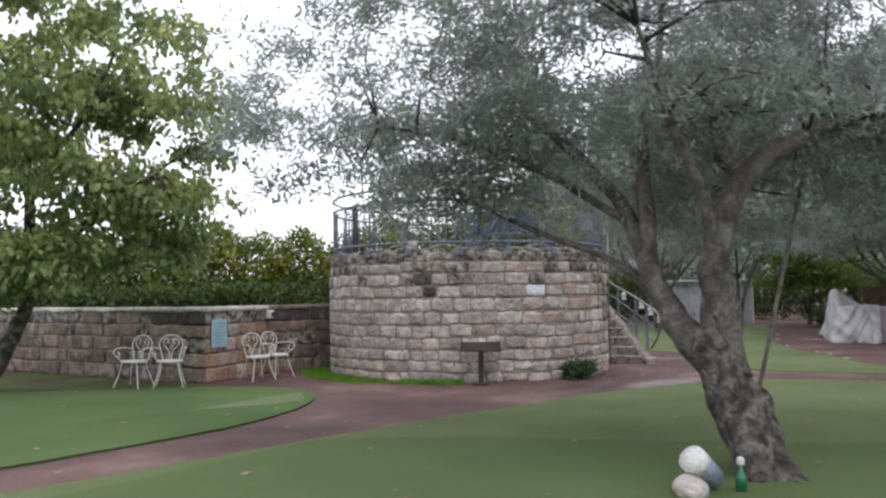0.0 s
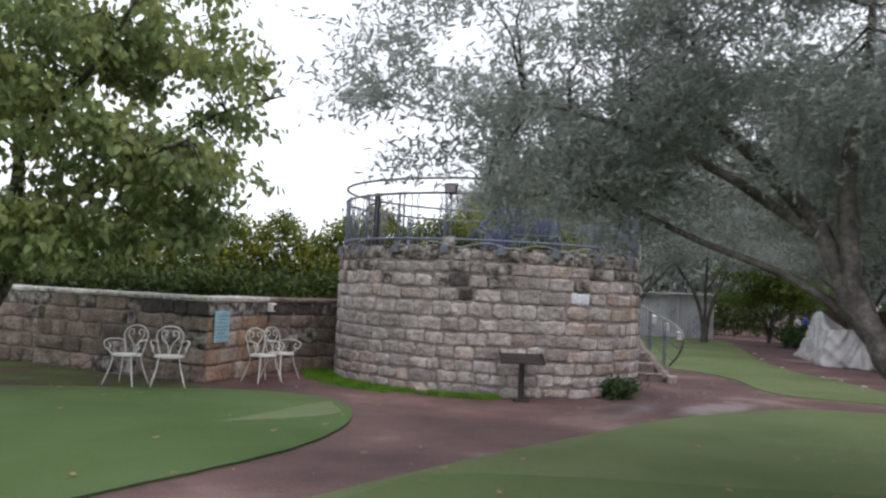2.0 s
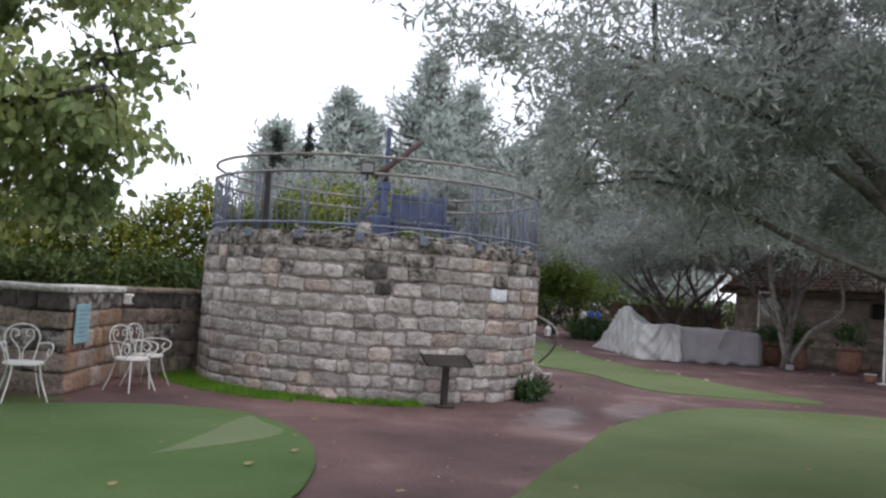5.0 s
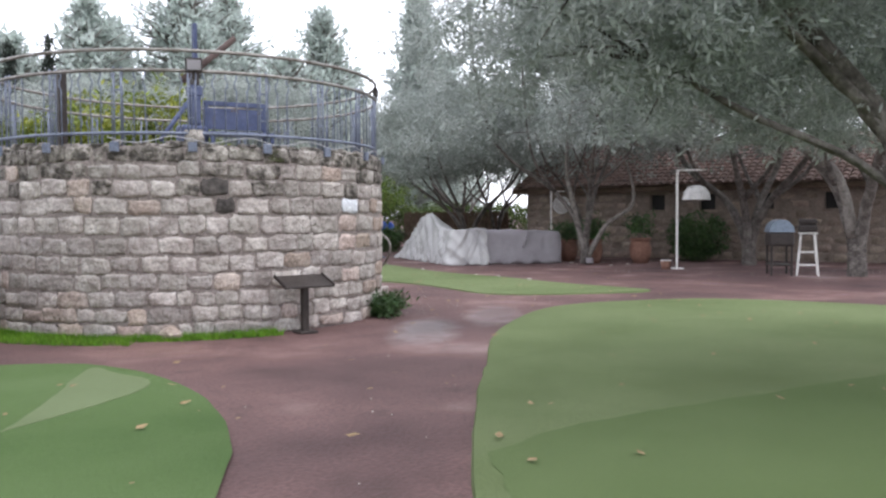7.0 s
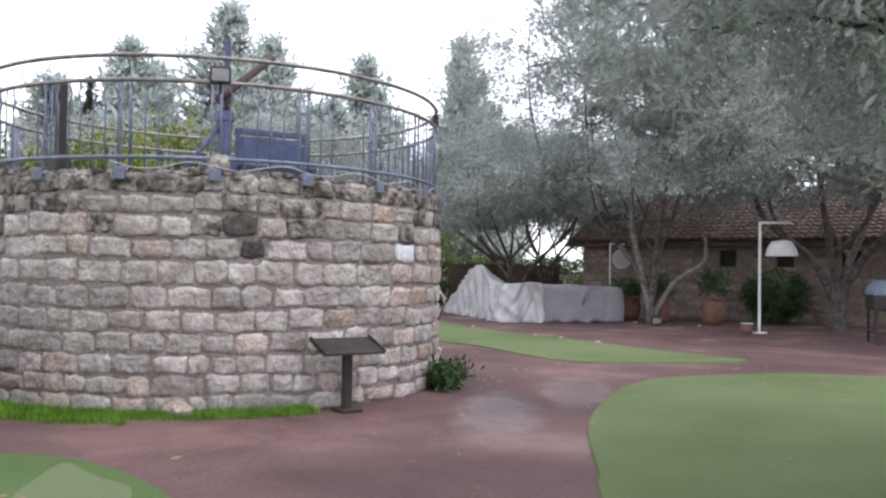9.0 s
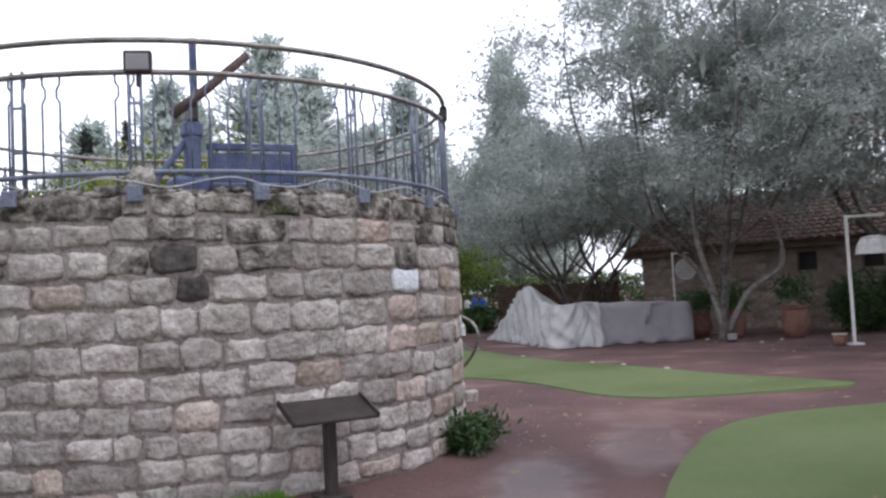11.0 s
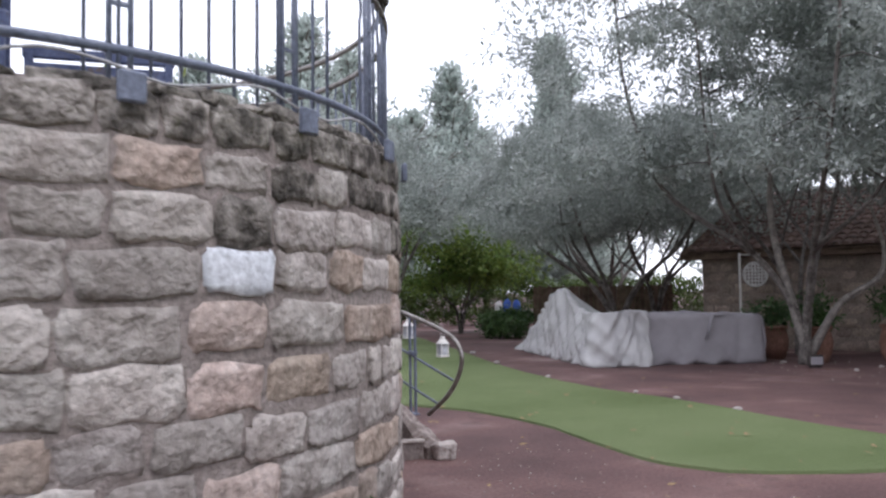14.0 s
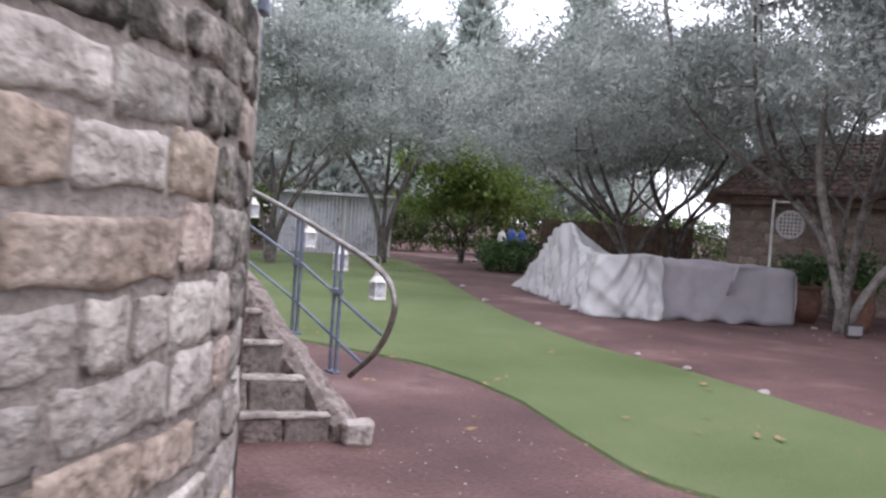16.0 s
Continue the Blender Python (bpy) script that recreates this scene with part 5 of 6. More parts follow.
def house():
    h = thing("stone_house", "low brown stone house with small windows and red tile roof", "house", (20, 20, 0))
    o = Vector((20, 20, 0))
    a, b = Vector((22.9, 6.0, 0)), Vector((18.75, 25.35, 0))
    L, t = (b - a).length, (b - a).normalized()
    n = Vector((-t.y, t.x, 0))
    if n.x > 0:
        n = -n
    eave = 2.48
    wins = [s for s in (6.4, 9.42, 11.4, 13.2, 14.87)]
    ww, w0, w1 = 0.52, 1.62, 2.12

    def quad(s0, s1, z0, z1, thick=0.35, off=0.0):
        p = [a + t * s0 + n * off, a + t * s1 + n * off, a + t * s1 - n * thick, a + t * s0 - n * thick]
        v = [Vector((q.x, q.y, z)) - o for z in (z0, z1) for q in p]
        return v, [(0, 1, 5, 4), (1, 2, 6, 5), (2, 3, 7, 6), (3, 0, 4, 7), (4, 5, 6, 7), (3, 2, 1, 0)]
    pieces = [quad(0, L, -0.05, w0), quad(0, L, w1, eave)]
    x = 0
    for w in wins + [None]:
        e = L if w is None else w - ww / 2
        pieces.append(quad(x, e, w0, w1))
        if w is not None:
            x = w + ww / 2
    v, f = merged(pieces)
    solid("front_wall", v, f, HOUSE_JOINT, h)
    v, f = quad(0, L, -0.05, eave - 0.15, 0.3, -5.9)
    solid("rear_wall", v, f, HOUSE_JOINT, h)
    for s in (0.17, L - 0.17):
        p = [a + t * (s - 0.17) - n * 0.35, a + t * (s + 0.17) - n * 0.35, a + t * (s + 0.17) - n * 6, a + t * (s - 0.17) - n * 6]
        vv = [Vector((q.x, q.y, z)) - o for z in (-0.05, eave) for q in p]
        solid("side_wall", vv, [(0, 1, 5, 4), (1, 2, 6, 5), (2, 3, 7, 6), (3, 0, 4, 7), (4, 5, 6, 7)], HOUSE_JOINT, h)
    for w in wins:
        vv, ff = quad(w - ww / 2, w + ww / 2, w0, w1, 0.30, -0.22)
        win = solid("window", vv, ff, DARK_GLASS, h)
        vv, ff = quad(w - ww / 2 - 0.06, w + ww / 2 + 0.06, w0 - 0.09, w0 - 0.004, 0.2, 0.07)
        solid("sill", vv, ff, HOUSE_STONE, win)
        vv, ff = quad(w - ww / 2 - 0.12, w + ww / 2 + 0.12, w1 + 0.004, w1 + 0.18, 0.2, 0.045)
        solid("lintel", vv, ff, HOUSE_STONE, win)
    rng = random.Random(17)
    z = 0.0
    while z < eave - 0.1:
        zz = min(z + 0.27, eave)
        for s0, s1 in course_cuts(rng, 3.0, L, 0.52):
            m = (s0 + s1) / 2
            if any(abs(m - w) < ww / 2 + (s1 - s0) / 2 + 0.02 for w in wins) and zz > w0 - 0.1 and z < w1 + 0.19:
                continue

            def place(u, v, d, m=m, zc=(z + zz) / 2):
                p = a + t * (m - u) + n * (d - 0.01) - o
                return Vector((p.x, p.y, zc + v))
            solid("stone_block", *stone_piece(place, s1 - s0 - 0.02, zz - z - 0.02, 0.025, rng.random(), 4, 3), HOUSE_STONE, h, True)
        z = zz
    # roof of overlapping clay tiles: rows of half-round ridges
    rise, run = 1.75, 3.3
    over = 0.45
    cols, rows = int((L + 0.8) / 0.24), 14
    verts, faces = [], []
    for i in range(cols):
        for r in range(rows):
            s = -0.4 + i * 0.24
            f0, f1 = r / rows, (r + 1.15) / rows
            lift = 0.02
            ring = []
            for k in range(5):
                ang = math.pi * k / 4
                x, hgt = s + 0.12 - 0.115 * math.cos(ang), 0.075 * math.sin(ang)
                for q, (f_, up_) in enumerate(((f0, lift + 0.035), (f1, 0.0))):
                    dd = over - (over + run) * f_
                    p = a + t * x + n * dd - o
                    ring.append(Vector((p.x, p.y, eave - 0.08 + rise * f_ + hgt + up_)))
            base = len(verts)
            verts += ring
            for k in range(4):
                faces.append((base + 2 * k, base + 2 * k + 2, base + 2 * k + 3, base + 2 * k + 1))
            faces.append((base, base + 2, base + 4, base + 6, base + 8))
    ob = solid("roof_tiles", verts, faces, ROOF_TILE, h)
    ob["kind"] = "stuff"
    p = [a - t * 0.4 + n * over, b + t * 0.4 + n * over, b + t * 0.4 - n * run, a - t * 0.4 - n * run, b + t * 0.4 - n * (2 * run), a - t * 0.4 - n * (2 * run)]
    zs = [eave - 0.09, eave - 0.09, eave - 0.09 + rise, eave - 0.09 + rise, eave - 0.05, eave - 0.05]
    v = [Vector((q.x, q.y, z)) - o for q, z in zip(p, zs)] + [Vector((q.x, q.y, z - 0.07)) - o for q, z in zip(p, zs)]
    solid("roof_deck", v, [(0, 1, 2, 3), (3, 2, 4, 5), (7, 6, 9, 8), (8, 9, 11, 10), (0, 6, 7, 1), (1, 7, 8, 2), (2, 8, 10, 4), (0, 3, 9, 6), (3, 5, 11, 9)], OLD_WOOD, h)
    v, f = quad(-0.4, L + 0.4, eave - 0.24, eave - 0.1, 0.03, over)
    solid("fascia", v, f, OLD_WOOD, h)


house()


def shade_lamp():
    l = thing("garden_lamp", "white post lamp with a hanging woven white shade", "lamp", (15.05, 16.95, 0), -50)
    part("post", box_bm(0.06, 0.06, 2.64, (0, 0, 1.32), 0.008), WHITE_IRON, l)
    part("arm", box_bm(0.75, 0.05, 0.05, (0.36, 0, 2.63), 0.008), WHITE_IRON, l)
    part("foot", box_bm(0.3, 0.3, 0.04, (0, 0, 0.02), 0.008), WHITE_IRON, l)
    tube("cord", [(0.5, 0, 2.62), (0.5, 0, 2.2)], 0.008, DARK_IRON, l, 5)
    rings = [(0.36, 1.85), (0.34, 1.97), (0.29, 2.09), (0.22, 2.18), (0.10, 2.22)]
    verts, faces, sg = [], [], 40
    for r, z in rings:
        for k in range(sg):
            a = 2 * math.pi * k / sg
            q = r * (1.012 if k % 2 else 0.985)
            verts.append((0.5 + q * math.cos(a), q * math.sin(a), z))
    for i in range(len(rings) - 1):
        for k in range(sg):
            faces.append((i * sg + k, i * sg + (k + 1) % sg, (i + 1) * sg + (k + 1) % sg, (i + 1) * sg + k))
    sh = solid("shade", verts, faces, LAMP_WHITE, l, False, "woven white shade")
    sh.modifiers.new("thickness", "SOLIDIFY").thickness = 0.012
    for z, r in ((1.85, 0.365), (2.02, 0.33), (2.17, 0.235)):
        tube("hoop", [(0.5 + r * math.cos(q), r * math.sin(q), z) for q in np.linspace(0, 2 * math.pi, 28, endpoint=False)], 0.012, LAMP_WHITE, l, 6, closed=True)
    bk = thing("bucket", "small pale bucket beside the lamp post", "bucket", (14.75, 17.1, 0))
    bm = bmesh.new()
    bmesh.ops.create_cone(bm, cap_ends=True, segments=20, radius1=0.11, radius2=0.14, depth=0.24)
    bmesh.ops.translate(bm, vec=(0, 0, 0.12), verts=bm.verts)
    part("body", bm, CLAY, bk, "", True)
    tube("rim", [(0.14 * math.cos(q), 0.14 * math.sin(q), 0.24) for q in np.linspace(0, 2 * math.pi, 20, endpoint=False)], 0.012, LAMP_WHITE, bk, 6, closed=True)


shade_lamp()


def pot(at, s, seed):
    p = thing("flower_pot", "large terracotta pot with a leafy plant on bare earth", "pot", at, group="terracotta pots by the house")
    rings = [(0.0, 0.0), (0.22, 0.0), (0.30, 0.2), (0.33, 0.42), (0.29, 0.62), (0.27, 0.68), (0.32, 0.70), (0.32, 0.76), (0.27, 0.76), (0.25, 0.66), (0.0, 0.64)]
    sg = 24
    verts, faces = [], []
    for r, z in rings:
        for k in range(sg):
            a = 2 * math.pi * k / sg
            verts.append((s * max(r, 0.001) * math.cos(a), s * max(r, 0.001) * math.sin(a), s * z))
    for i in range(len(rings) - 1):
        for k in range(sg):
            faces.append((i * sg + k, i * sg + (k + 1) % sg, (i + 1) * sg + (k + 1) % sg, (i + 1) * sg + k))
    solid("vessel", verts, faces, CLAY, p, True)
    pts, _ = lobe_points([(0, 0, s * 1.05, 0.3 * s, 0.3 * s, 0.35 * s, 120)], seed, 0.5, 2.0)
    leaf_mesh("plant", pts, 0.13, 0.35, SHRUB, p, seed, 8, 0.12, 0.0)["kind"] = "stuff"


for k, (x, y, s) in enumerate([(16.9, 19.3, 1.0), (16.2, 20.55, 0.95), (16.55, 21.75, 0.9)]):
    pot((x, y, 0), s, 200 + k)


def grill():
    g = thing("barbecue_grill", "black drum barbecue with a blue-grey curved lid on a cart", "barbecue", (14.66, 13.98, 0), 32)
    for sx in (-0.42, 0.42):
        for sy in (-0.22, 0.22):
            part("leg", box_bm(0.05, 0.05, 0.75, (sx, sy, 0.375), 0.006), DARK_IRON, g)
    part("tray", box_bm(0.9, 0.5, 0.05, (0, 0, 0.25), 0.01), DARK_IRON, g)
    part("firebox", box_bm(1.0, 0.55, 0.32, (0, 0, 0.85), 0.05, seg=2), DARK_IRON, g)
    sg, verts, faces = 12, [], []
    for x in (-0.5, 0.5):
        for k in range(sg + 1):
            a = math.pi * k / sg
            verts.append((x, -0.28 * math.cos(a), 1.02 + 0.30 * math.sin(a)))
    for k in range(sg):
        faces.append((k, k + 1, sg + 2 + k, sg + 1 + k))
    faces += [tuple(range(sg, -1, -1)), tuple(range(sg + 1, 2 * sg + 2))]
    solid("lid", verts, faces, BLUE_STEEL, g, False, "blue-grey curved lid")
    tube("lid_handle", [(-0.25, -0.31, 1.12), (-0.25, -0.36, 1.13), (0.25, -0.36, 1.13), (0.25, -0.31, 1.12)], 0.012, DARK_IRON, g, 6)
    s = thing("wooden_stool", "tall white painted wooden stool", "stool", (14.88, 13.4, 0), 25)
    for sx in (-1, 1):
        for sy in (-1, 1):
            v = Matrix.Rotation(radians(5 * sy), 4, "X") @ Matrix.Rotation(radians(-5 * sx), 4, "Y")
            part("leg", box_bm(0.05, 0.05, 0.98, (sx * 0.19, sy * 0.19, 0.49), 0.006, v), WHITE_IRON, s)
    for z in (0.25, 0.55):
        for sx in (-1, 1):
            part("rung", box_bm(0.03, 0.36, 0.035, (sx * 0.195, 0, z), 0.004), WHITE_IRON, s)
            part("rung", box_bm(0.36, 0.03, 0.035, (0, sx * 0.195, z + 0.05), 0.004), WHITE_IRON, s)
    part("seat", box_bm(0.42, 0.42, 0.04, (0, 0, 0.99), 0.01), WHITE_IRON, s)
    k = thing("kettle_grill", "small black grill box standing on the stool", "barbecue", (14.88, 13.4, 1.01), 25)
    part("bowl", box_bm(0.55, 0.42, 0.16, (0, 0, 0.10), 0.04, seg=2), DARK_IRON, k)
    part("lid", box_bm(0.52, 0.40, 0.14, (0, 0, 0.25), 0.05, seg=2), DARK_IRON, k)
    part("handle", box_bm(0.2, 0.03, 0.03, (0, -0.23, 0.24), 0.006), DARK_IRON, k)


grill()


def shed():
    s = thing("metal_shed", "grey-white corrugated metal shed at the garden's far end", "shed", (15.7, 40.4, 0), -24)
    w, d, h = 3.9, 3.0, 2.0
    for x0, x1, y, rz in ((-w / 2, w / 2, -d / 2, 0), (-w / 2, w / 2, d / 2, 0)):
        verts, faces = [], []
        n = 60
        for k in range(n + 1):
            x = x0 + (x1 - x0) * k / n
            yy = y + (0.025 if k % 2 else -0.025)
            verts += [(x, yy, 0), (x, yy, h)]
        for k in range(n):
            faces.append((2 * k, 2 * k + 2, 2 * k + 3, 2 * k + 1))
        solid("front_panel" if y < 0 else "rear_panel", verts, faces, SHED, s)
    for sx in (-1, 1):
        part("side_panel", box_bm(0.04, d - 0.06, h, (sx * w / 2, 0, h / 2), 0), SHED, s)
        part("corner_trim", box_bm(0.08, 0.08, h, (sx * (w / 2 + 0.03), -d / 2 - 0.05, h / 2), 0.005), WHITE_IRON, s)
    part("roof", box_bm(w + 0.3, d + 0.4, 0.10, (0, 0, h + 0.05), 0.01), SHED, s)
    part("door_rail", box_bm(0.06, 0.04, h - 0.1, (0.4, -d / 2 - 0.06, h / 2), 0.005), WHITE_IRON, s)


shed()


def board_fence():
    f = thing("board_fence", "brown upright board fence between the trees", "fence", (20.5, 30.8, 0), -38)
    rng = random.Random(8)
    for k in range(30):
        part("board", box_bm(0.14, 0.025, 1.65 + rng.uniform(-0.05, 0.05), (-2.2 + k * 0.15, 0, 0.82), 0.004), OLD_WOOD, f)
    for z in (0.4, 1.3):
        part("rail", box_bm(4.6, 0.05, 0.08, (0, 0.04, z), 0.006), OLD_WOOD, f)


board_fence()


# ---- small things ----
def small_things():
    rng = random.Random(77)
    # a stone, a bottle and a rolled cloth at the foot of the olive
    b = thing("rolled_cushion", "blue and white rolled cushion leaning by the olive trunk", "cushion", (1.52, 5.5, 0.0), 30)
    bm = bmesh.new()
    bmesh.ops.create_cone(bm, cap_ends=True, segments=18, radius1=0.10, radius2=0.10, depth=0.30)
    bmesh.ops.bevel(bm, geom=[e for e in bm.edges if e.calc_face_angle(0) > 1], offset=0.03, segments=2, affect="EDGES")
    bmesh.ops.transform(bm, matrix=Matrix.Translation((0.05, 0, 0.19)) @ Matrix.Rotation(radians(-52), 4, "Y"), verts=bm.verts)
    part("roll", bm, BLUE_STEEL, b, "", True)
    bm = bmesh.new()
    bmesh.ops.create_cone(bm, cap_ends=True, segments=18, radius1=0.104, radius2=0.104, depth=0.1)
    bmesh.ops.transform(bm, matrix=Matrix.Translation((-0.04, 0, 0.262)) @ Matrix.Rotation(radians(-52), 4, "Y"), verts=bm.verts)
    part("white_band", bm, LAMP_WHITE, b, "white band", True)
    r = thing("field_stone", "pale rounded stone at the foot of the olive", "stone", (1.42, 5.42, -0.02))
    bm = bmesh.new()
    bmesh.ops.create_icosphere(bm, subdivisions=3, radius=0.13)
    for v in bm.verts:
        v.co *= 1 + 0.25 * noise.noise(v.co * 6)
        v.co.z = v.co.z * 0.8 + 0.1
    part("body", bm, LIME, r, "", True)
    o = thing("glass_bottle", "small green glass bottle with a white cap by the olive", "bottle", (1.84, 5.5, 0.03))
    rings = [(0.001, 0), (0.04, 0), (0.042, 0.11), (0.018, 0.16), (0.016, 0.2)]
    verts, faces, sg = [], [], 14
    for q, z in rings:
        verts += [(q * math.cos(2 * math.pi * k / sg), q * math.sin(2 * math.pi * k / sg), z) for k in range(sg)]
    for i in range(len(rings) - 1):
        faces += [(i * sg + k, i * sg + (k + 1) % sg, (i + 1) * sg + (k + 1) % sg, (i + 1) * sg + k) for k in range(sg)]
    solid("glass", verts, faces, GREEN_GLASS, o, True)
    part("cap", box_bm(0.05, 0.05, 0.06, (0, 0, 0.22), 0.012), LAMP_WHITE, o)
    p = thing("leaning_pole", "thin pale wooden pole leaning into the olive crown", "pole", (2.65, 7.2, 0.03))
    tube("shaft", [(0, 0, 0), (0.33, 0, 1.35), (0.70, 0, 2.8)], [0.022, 0.02, 0.016], PALE_BARK, p, 7)
    # fallen leaves
    verts, faces = [], []
    for k in range(420):
        if k < 300:
            x, y = rng.uniform(-6, 9), rng.uniform(4, 20)
        else:
            x, y = rng.uniform(1, 12), rng.uniform(13, 24)
        if (Vector((x, y, 0)) - TOWER).length < TOWER_R + 0.1:
            continue
        s, a, z = rng.uniform(0.02, 0.055), rng.uniform(0, 6.28), 0.045
        c, d = math.cos(a), math.sin(a)
        base = len(verts)
        for u, v, w in ((-1, 0, 0.1), (-0.2, 0.6, 0.25), (1, 0, 0.35), (-0.2, -0.6, 0.05)):
            verts.append((x + s * (u * c - v * d), y + s * (u * d + v * c), z + s * w))
        faces.append((base, base + 1, base + 2, base + 3))
    lf = solid("fallen_leaves", verts, faces, DRY_LEAF)
    tagged(lf, "small dry yellow leaves scattered over turf and earth", "leaves", kind="stuff")
    # wild grass along the foot of the tower
    verts, faces = [], []
    for k in range(9000):
        a = rng.uniform(-118, -8) if k % 5 else rng.uniform(-100, -45)
        lim = 0.55 if a < -40 else 0.28
        q = on_tower(a, TOWER_R + 0.03 + lim * rng.random() ** 1.4, 0)
        hgt, w = rng.uniform(0.03, 0.10), 0.006
        dx, dy = rng.uniform(-0.05, 0.05), rng.uniform(-0.05, 0.05)
        e = rng.uniform(0, 6.28)
        base = len(verts)
        verts += [(q.x - w * math.cos(e), q.y - w * math.sin(e), 0), (q.x + w * math.cos(e), q.y + w * math.sin(e), 0), (q.x + dx, q.y + dy, hgt)]
        faces.append((base, base + 1, base + 2))
    g = solid("wild_grass", verts, faces, GRASS)
    tagged(g, "bright green wild grass along the tower's foot", "grass", kind="stuff")
    s = thing("clay_rubble", "broken pale field stone at the tower's foot", "stone", on_tower(-33, TOWER_R + 0.12, 0))
    bm = bmesh.new()
    bmesh.ops.create_icosphere(bm, subdivisions=2, radius=0.13)
    for v in bm.verts:
        v.co *= 1 + 0.4 * noise.noise(v.co * 8)
        v.co.z = v.co.z * 0.7 + 0.07
    part("body", bm, SAND, s)


small_things()


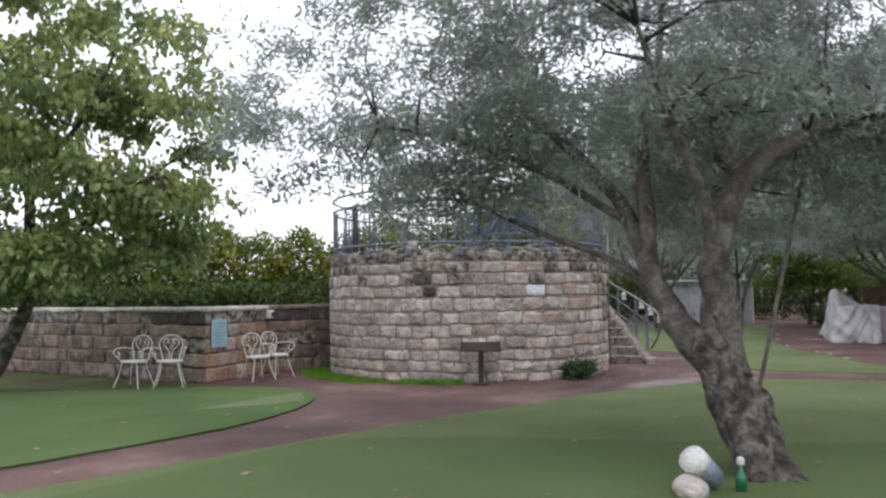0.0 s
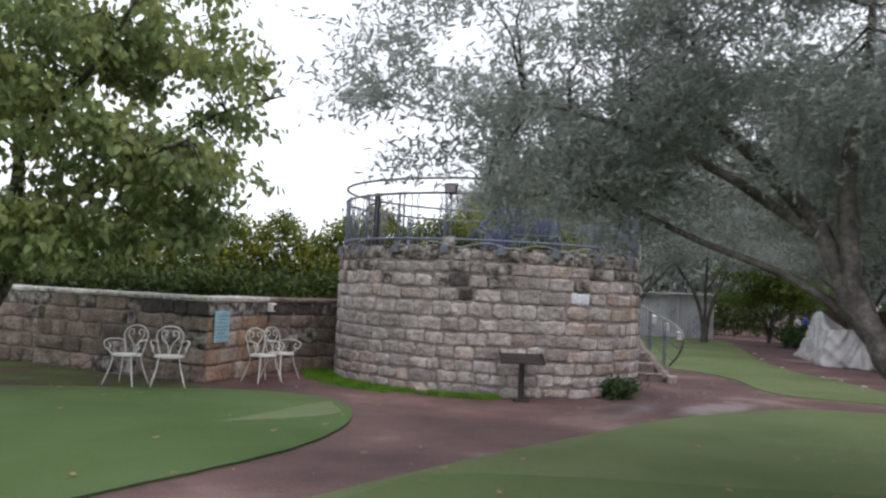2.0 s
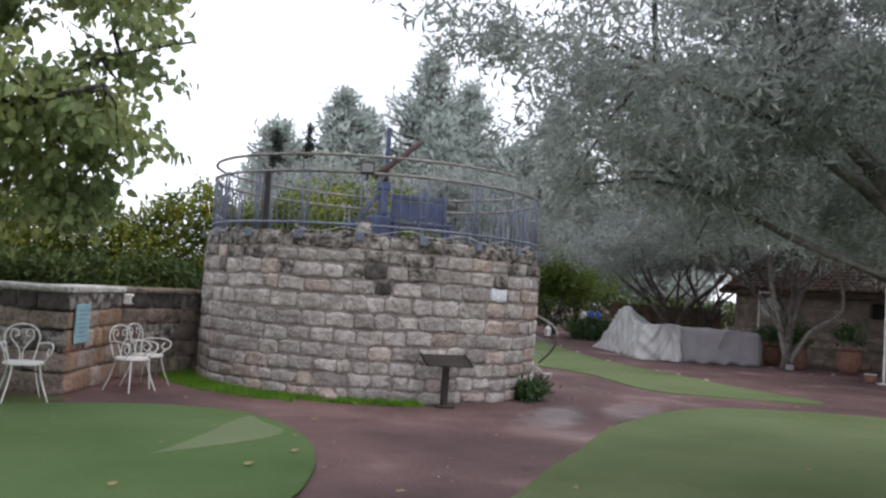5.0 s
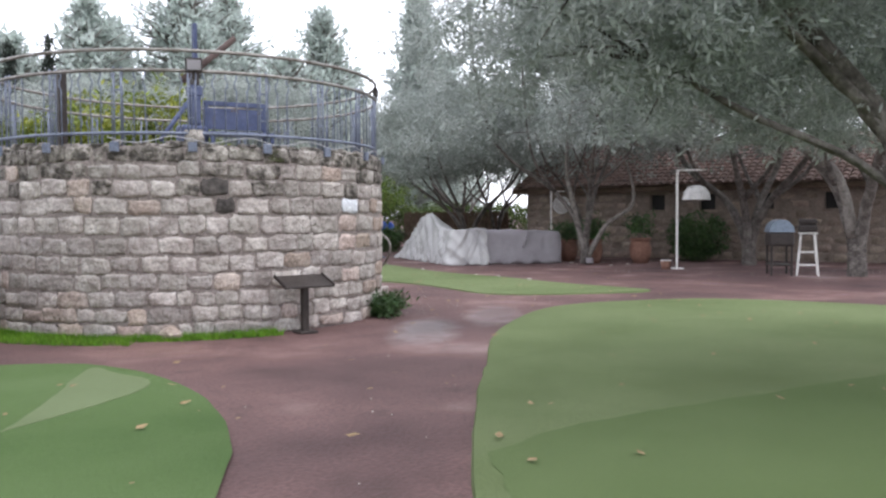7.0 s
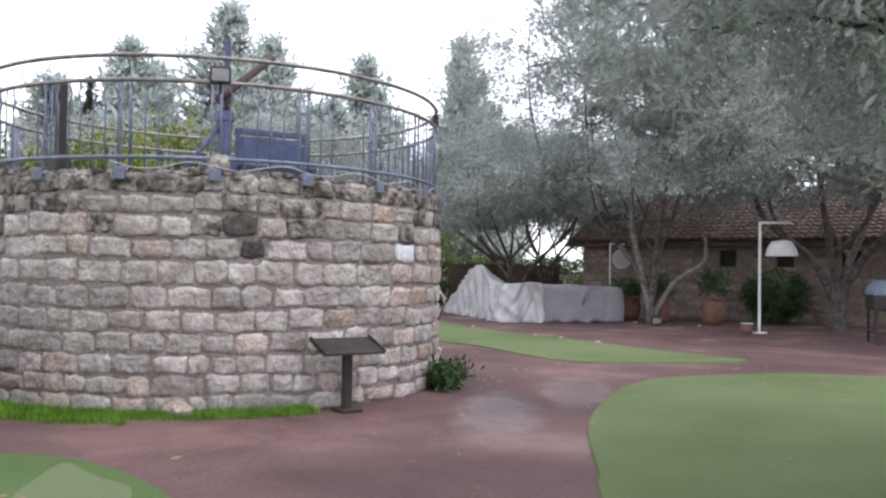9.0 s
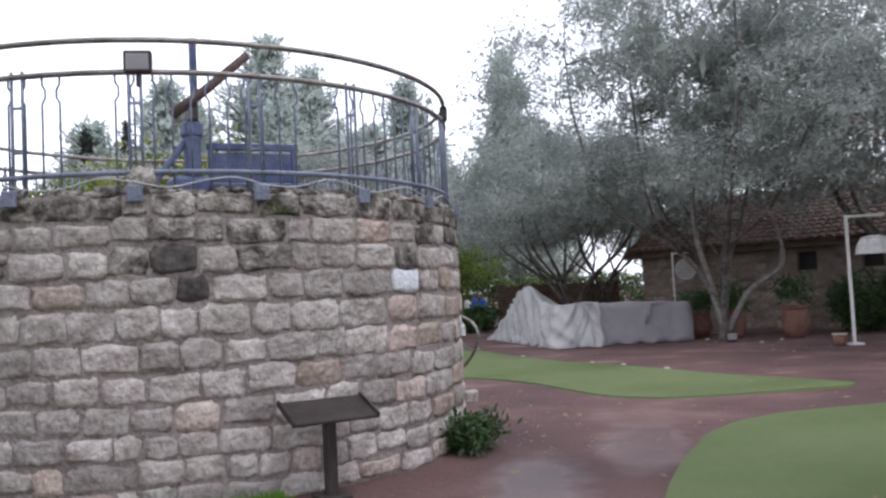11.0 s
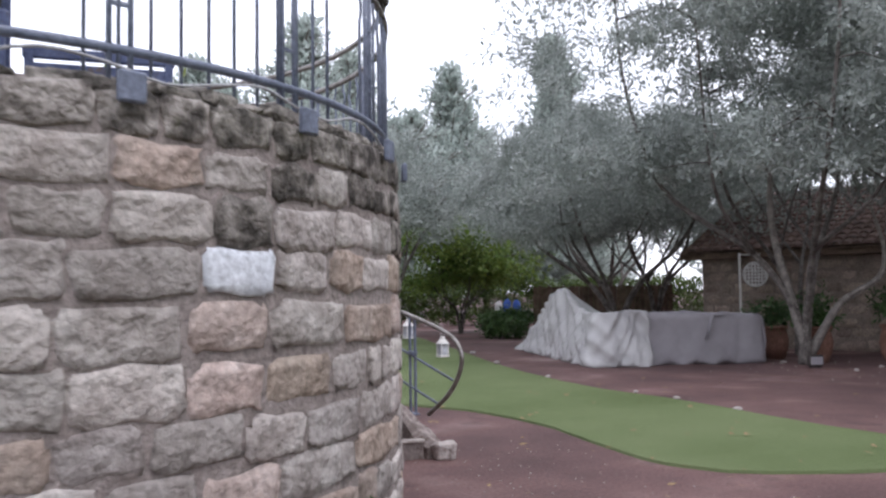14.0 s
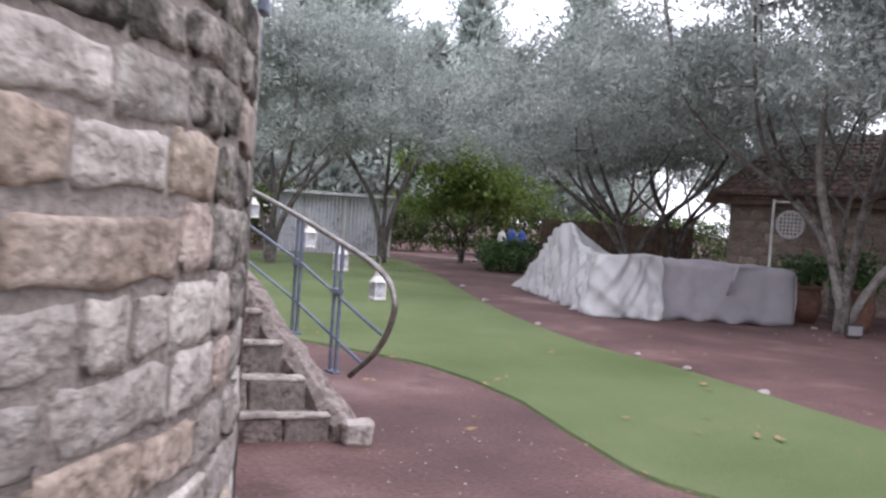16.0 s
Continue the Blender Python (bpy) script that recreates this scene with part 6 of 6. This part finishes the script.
def far_things():
    w = thing("wicker_wheel_stand", "white post with a round woven wicker disc by the house", "decoration", (18.15, 23.75, 0), -35)
    part("post", box_bm(0.05, 0.05, 2.34, (0, 0, 1.17), 0.006), WHITE_IRON, w)
    part("arm", box_bm(0.5, 0.04, 0.04, (0.24, 0, 2.3), 0.006), WHITE_IRON, w)
    tube("hoop", [(0.36 + 0.29 * math.cos(q), -0.04, 1.82 + 0.29 * math.sin(q)) for q in np.linspace(0, 2 * math.pi, 28, endpoint=False)], 0.02, LAMP_WHITE, w, 6, closed=True)
    for k in range(7):
        x = -0.24 + 0.08 * k
        hgt = math.sqrt(max(0.29 ** 2 - x * x, 0.001))
        part("lath", box_bm(0.035, 0.012, 2 * hgt, (0.36 + x, -0.04, 1.82), 0.003), LAMP_WHITE, w)
        part("lath", box_bm(2 * hgt, 0.012, 0.035, (0.36, -0.055, 1.82 + x), 0.003), LAMP_WHITE, w)
    tube("cord", [(0.36, -0.03, 2.3), (0.36, -0.04, 2.11)], 0.006, DARK_IRON, w, 5)
    t = thing("garden_table", "dark wooden table under the trees", "table", (18.35, 33.2, 0), -30)
    part("top", box_bm(1.5, 0.7, 0.05, (0, 0, 0.74), 0.01), OLD_WOOD, t)
    for sx in (-0.65, 0.65):
        for sy in (-0.28, 0.28):
            part("leg", box_bm(0.07, 0.07, 0.72, (sx, sy, 0.36), 0.006), OLD_WOOD, t)
    for dx, m, h, lab in ((-0.25, LAMP_WHITE, 0.42, "small white container on the garden table"), (0.05, BLUE_BRIGHT, 0.5, "bright blue plastic drum on the garden table"), (0.36, BLUE_BRIGHT, 0.46, "bright blue plastic drum on the garden table")):
        p = pose(18.35, 33.2, 0.765, 0, 0, -30) @ Vector((dx, 0, 0))
        d = thing("plastic_drum", lab, "drum", p)
        rings = [(0.001, 0), (0.12, 0), (0.13, 0.05), (0.13, h * 0.7), (0.09, h * 0.9), (0.05, h * 0.92), (0.05, h), (0.001, h)]
        verts, faces, sg = [], [], 16
        for q, z in rings:
            verts += [(q * math.cos(2 * math.pi * k / sg), q * math.sin(2 * math.pi * k / sg), z) for k in range(sg)]
        for i in range(len(rings) - 1):
            faces += [(i * sg + k, i * sg + (k + 1) % sg, (i + 1) * sg + (k + 1) % sg, (i + 1) * sg + k) for k in range(sg)]
        solid("body", verts, faces, m, d, True)
    f = thing("floodlight", "small black floodlight on the ground under an olive", "lamp", (15.2, 19.95, 0), -30)
    part("housing", box_bm(0.28, 0.12, 0.2, (0, 0, 0.13), 0.02), DARK_IRON, f)
    part("glass", box_bm(0.23, 0.01, 0.15, (0, -0.064, 0.13), 0.003), GREY_SHEET, f)
    part("stand", box_bm(0.2, 0.1, 0.03, (0, 0, 0.015), 0.005), DARK_IRON, f)
    q = thing("metal_pole", "thin grey-green metal pole standing against the tower", "pole", (3.85, 16.2, 0))
    tube("shaft", [(0, 0, 0), (0, 0, 1.3), (0, 0, 2.75)], 0.014, RAIL, q, 8)
    part("foot", box_bm(0.09, 0.09, 0.02, (0, 0, 0.01), 0.004), IRON, q)
    # pale stones along the edge of the far lawn
    for k, (x, y, r) in enumerate(((9.72, 18.5, 0.07), (9.42, 17.3, 0.08), (11.6, 24.9, 0.09), (12.9, 27.6, 0.09), (9.9, 19.4, 0.05), (10.4, 21.9, 0.07), (16.1, 19.2, 0.08), (15.6, 20.9, 0.09), (15.1, 19.1, 0.07))):
        e = thing("edging_stone", "small pale field stone lying on the earth", "stone", (x, y, 0), group="edging stones")
        bm = bmesh.new()
        bmesh.ops.create_icosphere(bm, subdivisions=2, radius=r * 0.6)
        for v in bm.verts:
            v.co *= 1 + 0.45 * noise.noise(v.co * 9 + Vector((k * 3, 0, 0)))
            v.co.x *= 1.5
            v.co.z = max(v.co.z, -0.3 * r) * 0.7 + 0.2 * r
        part("body", bm, LIME, e)
    # pale pebbles and litter on the bare earth
    rng = random.Random(9)
    pieces = []
    for k in range(700):
        if k < 260:
            x, y = rng.uniform(3.0, 6.4), rng.uniform(13.2, 17.4)
        elif k < 420:
            x, y = rng.uniform(13, 18), rng.uniform(12, 21)
        else:
            x, y = rng.uniform(-5, 14), rng.uniform(5, 24)
        if (Vector((x, y, 0)) - TOWER).length < TOWER_R + 0.1:
            continue
        r = rng.uniform(0.004, 0.012) * (2.0 if 260 <= k < 420 else 1)
        a = rng.uniform(0, 3)
        v = [(x + r * math.cos(a + q * 1.57) * rng.uniform(0.6, 1.3), y + r * math.sin(a + q * 1.57) * rng.uniform(0.6, 1.3), 0.0) for q in range(4)] + [(x, y, r * rng.uniform(0.5, 0.9) + 0.004)]
        pieces.append((v, [(0, 1, 4), (1, 2, 4), (2, 3, 4), (3, 0, 4)]))
    v, f = merged(pieces)
    tagged(solid("pebbles", v, f, LIME), "pale pebbles and litter scattered on the earth", "pebbles", kind="stuff")


far_things()
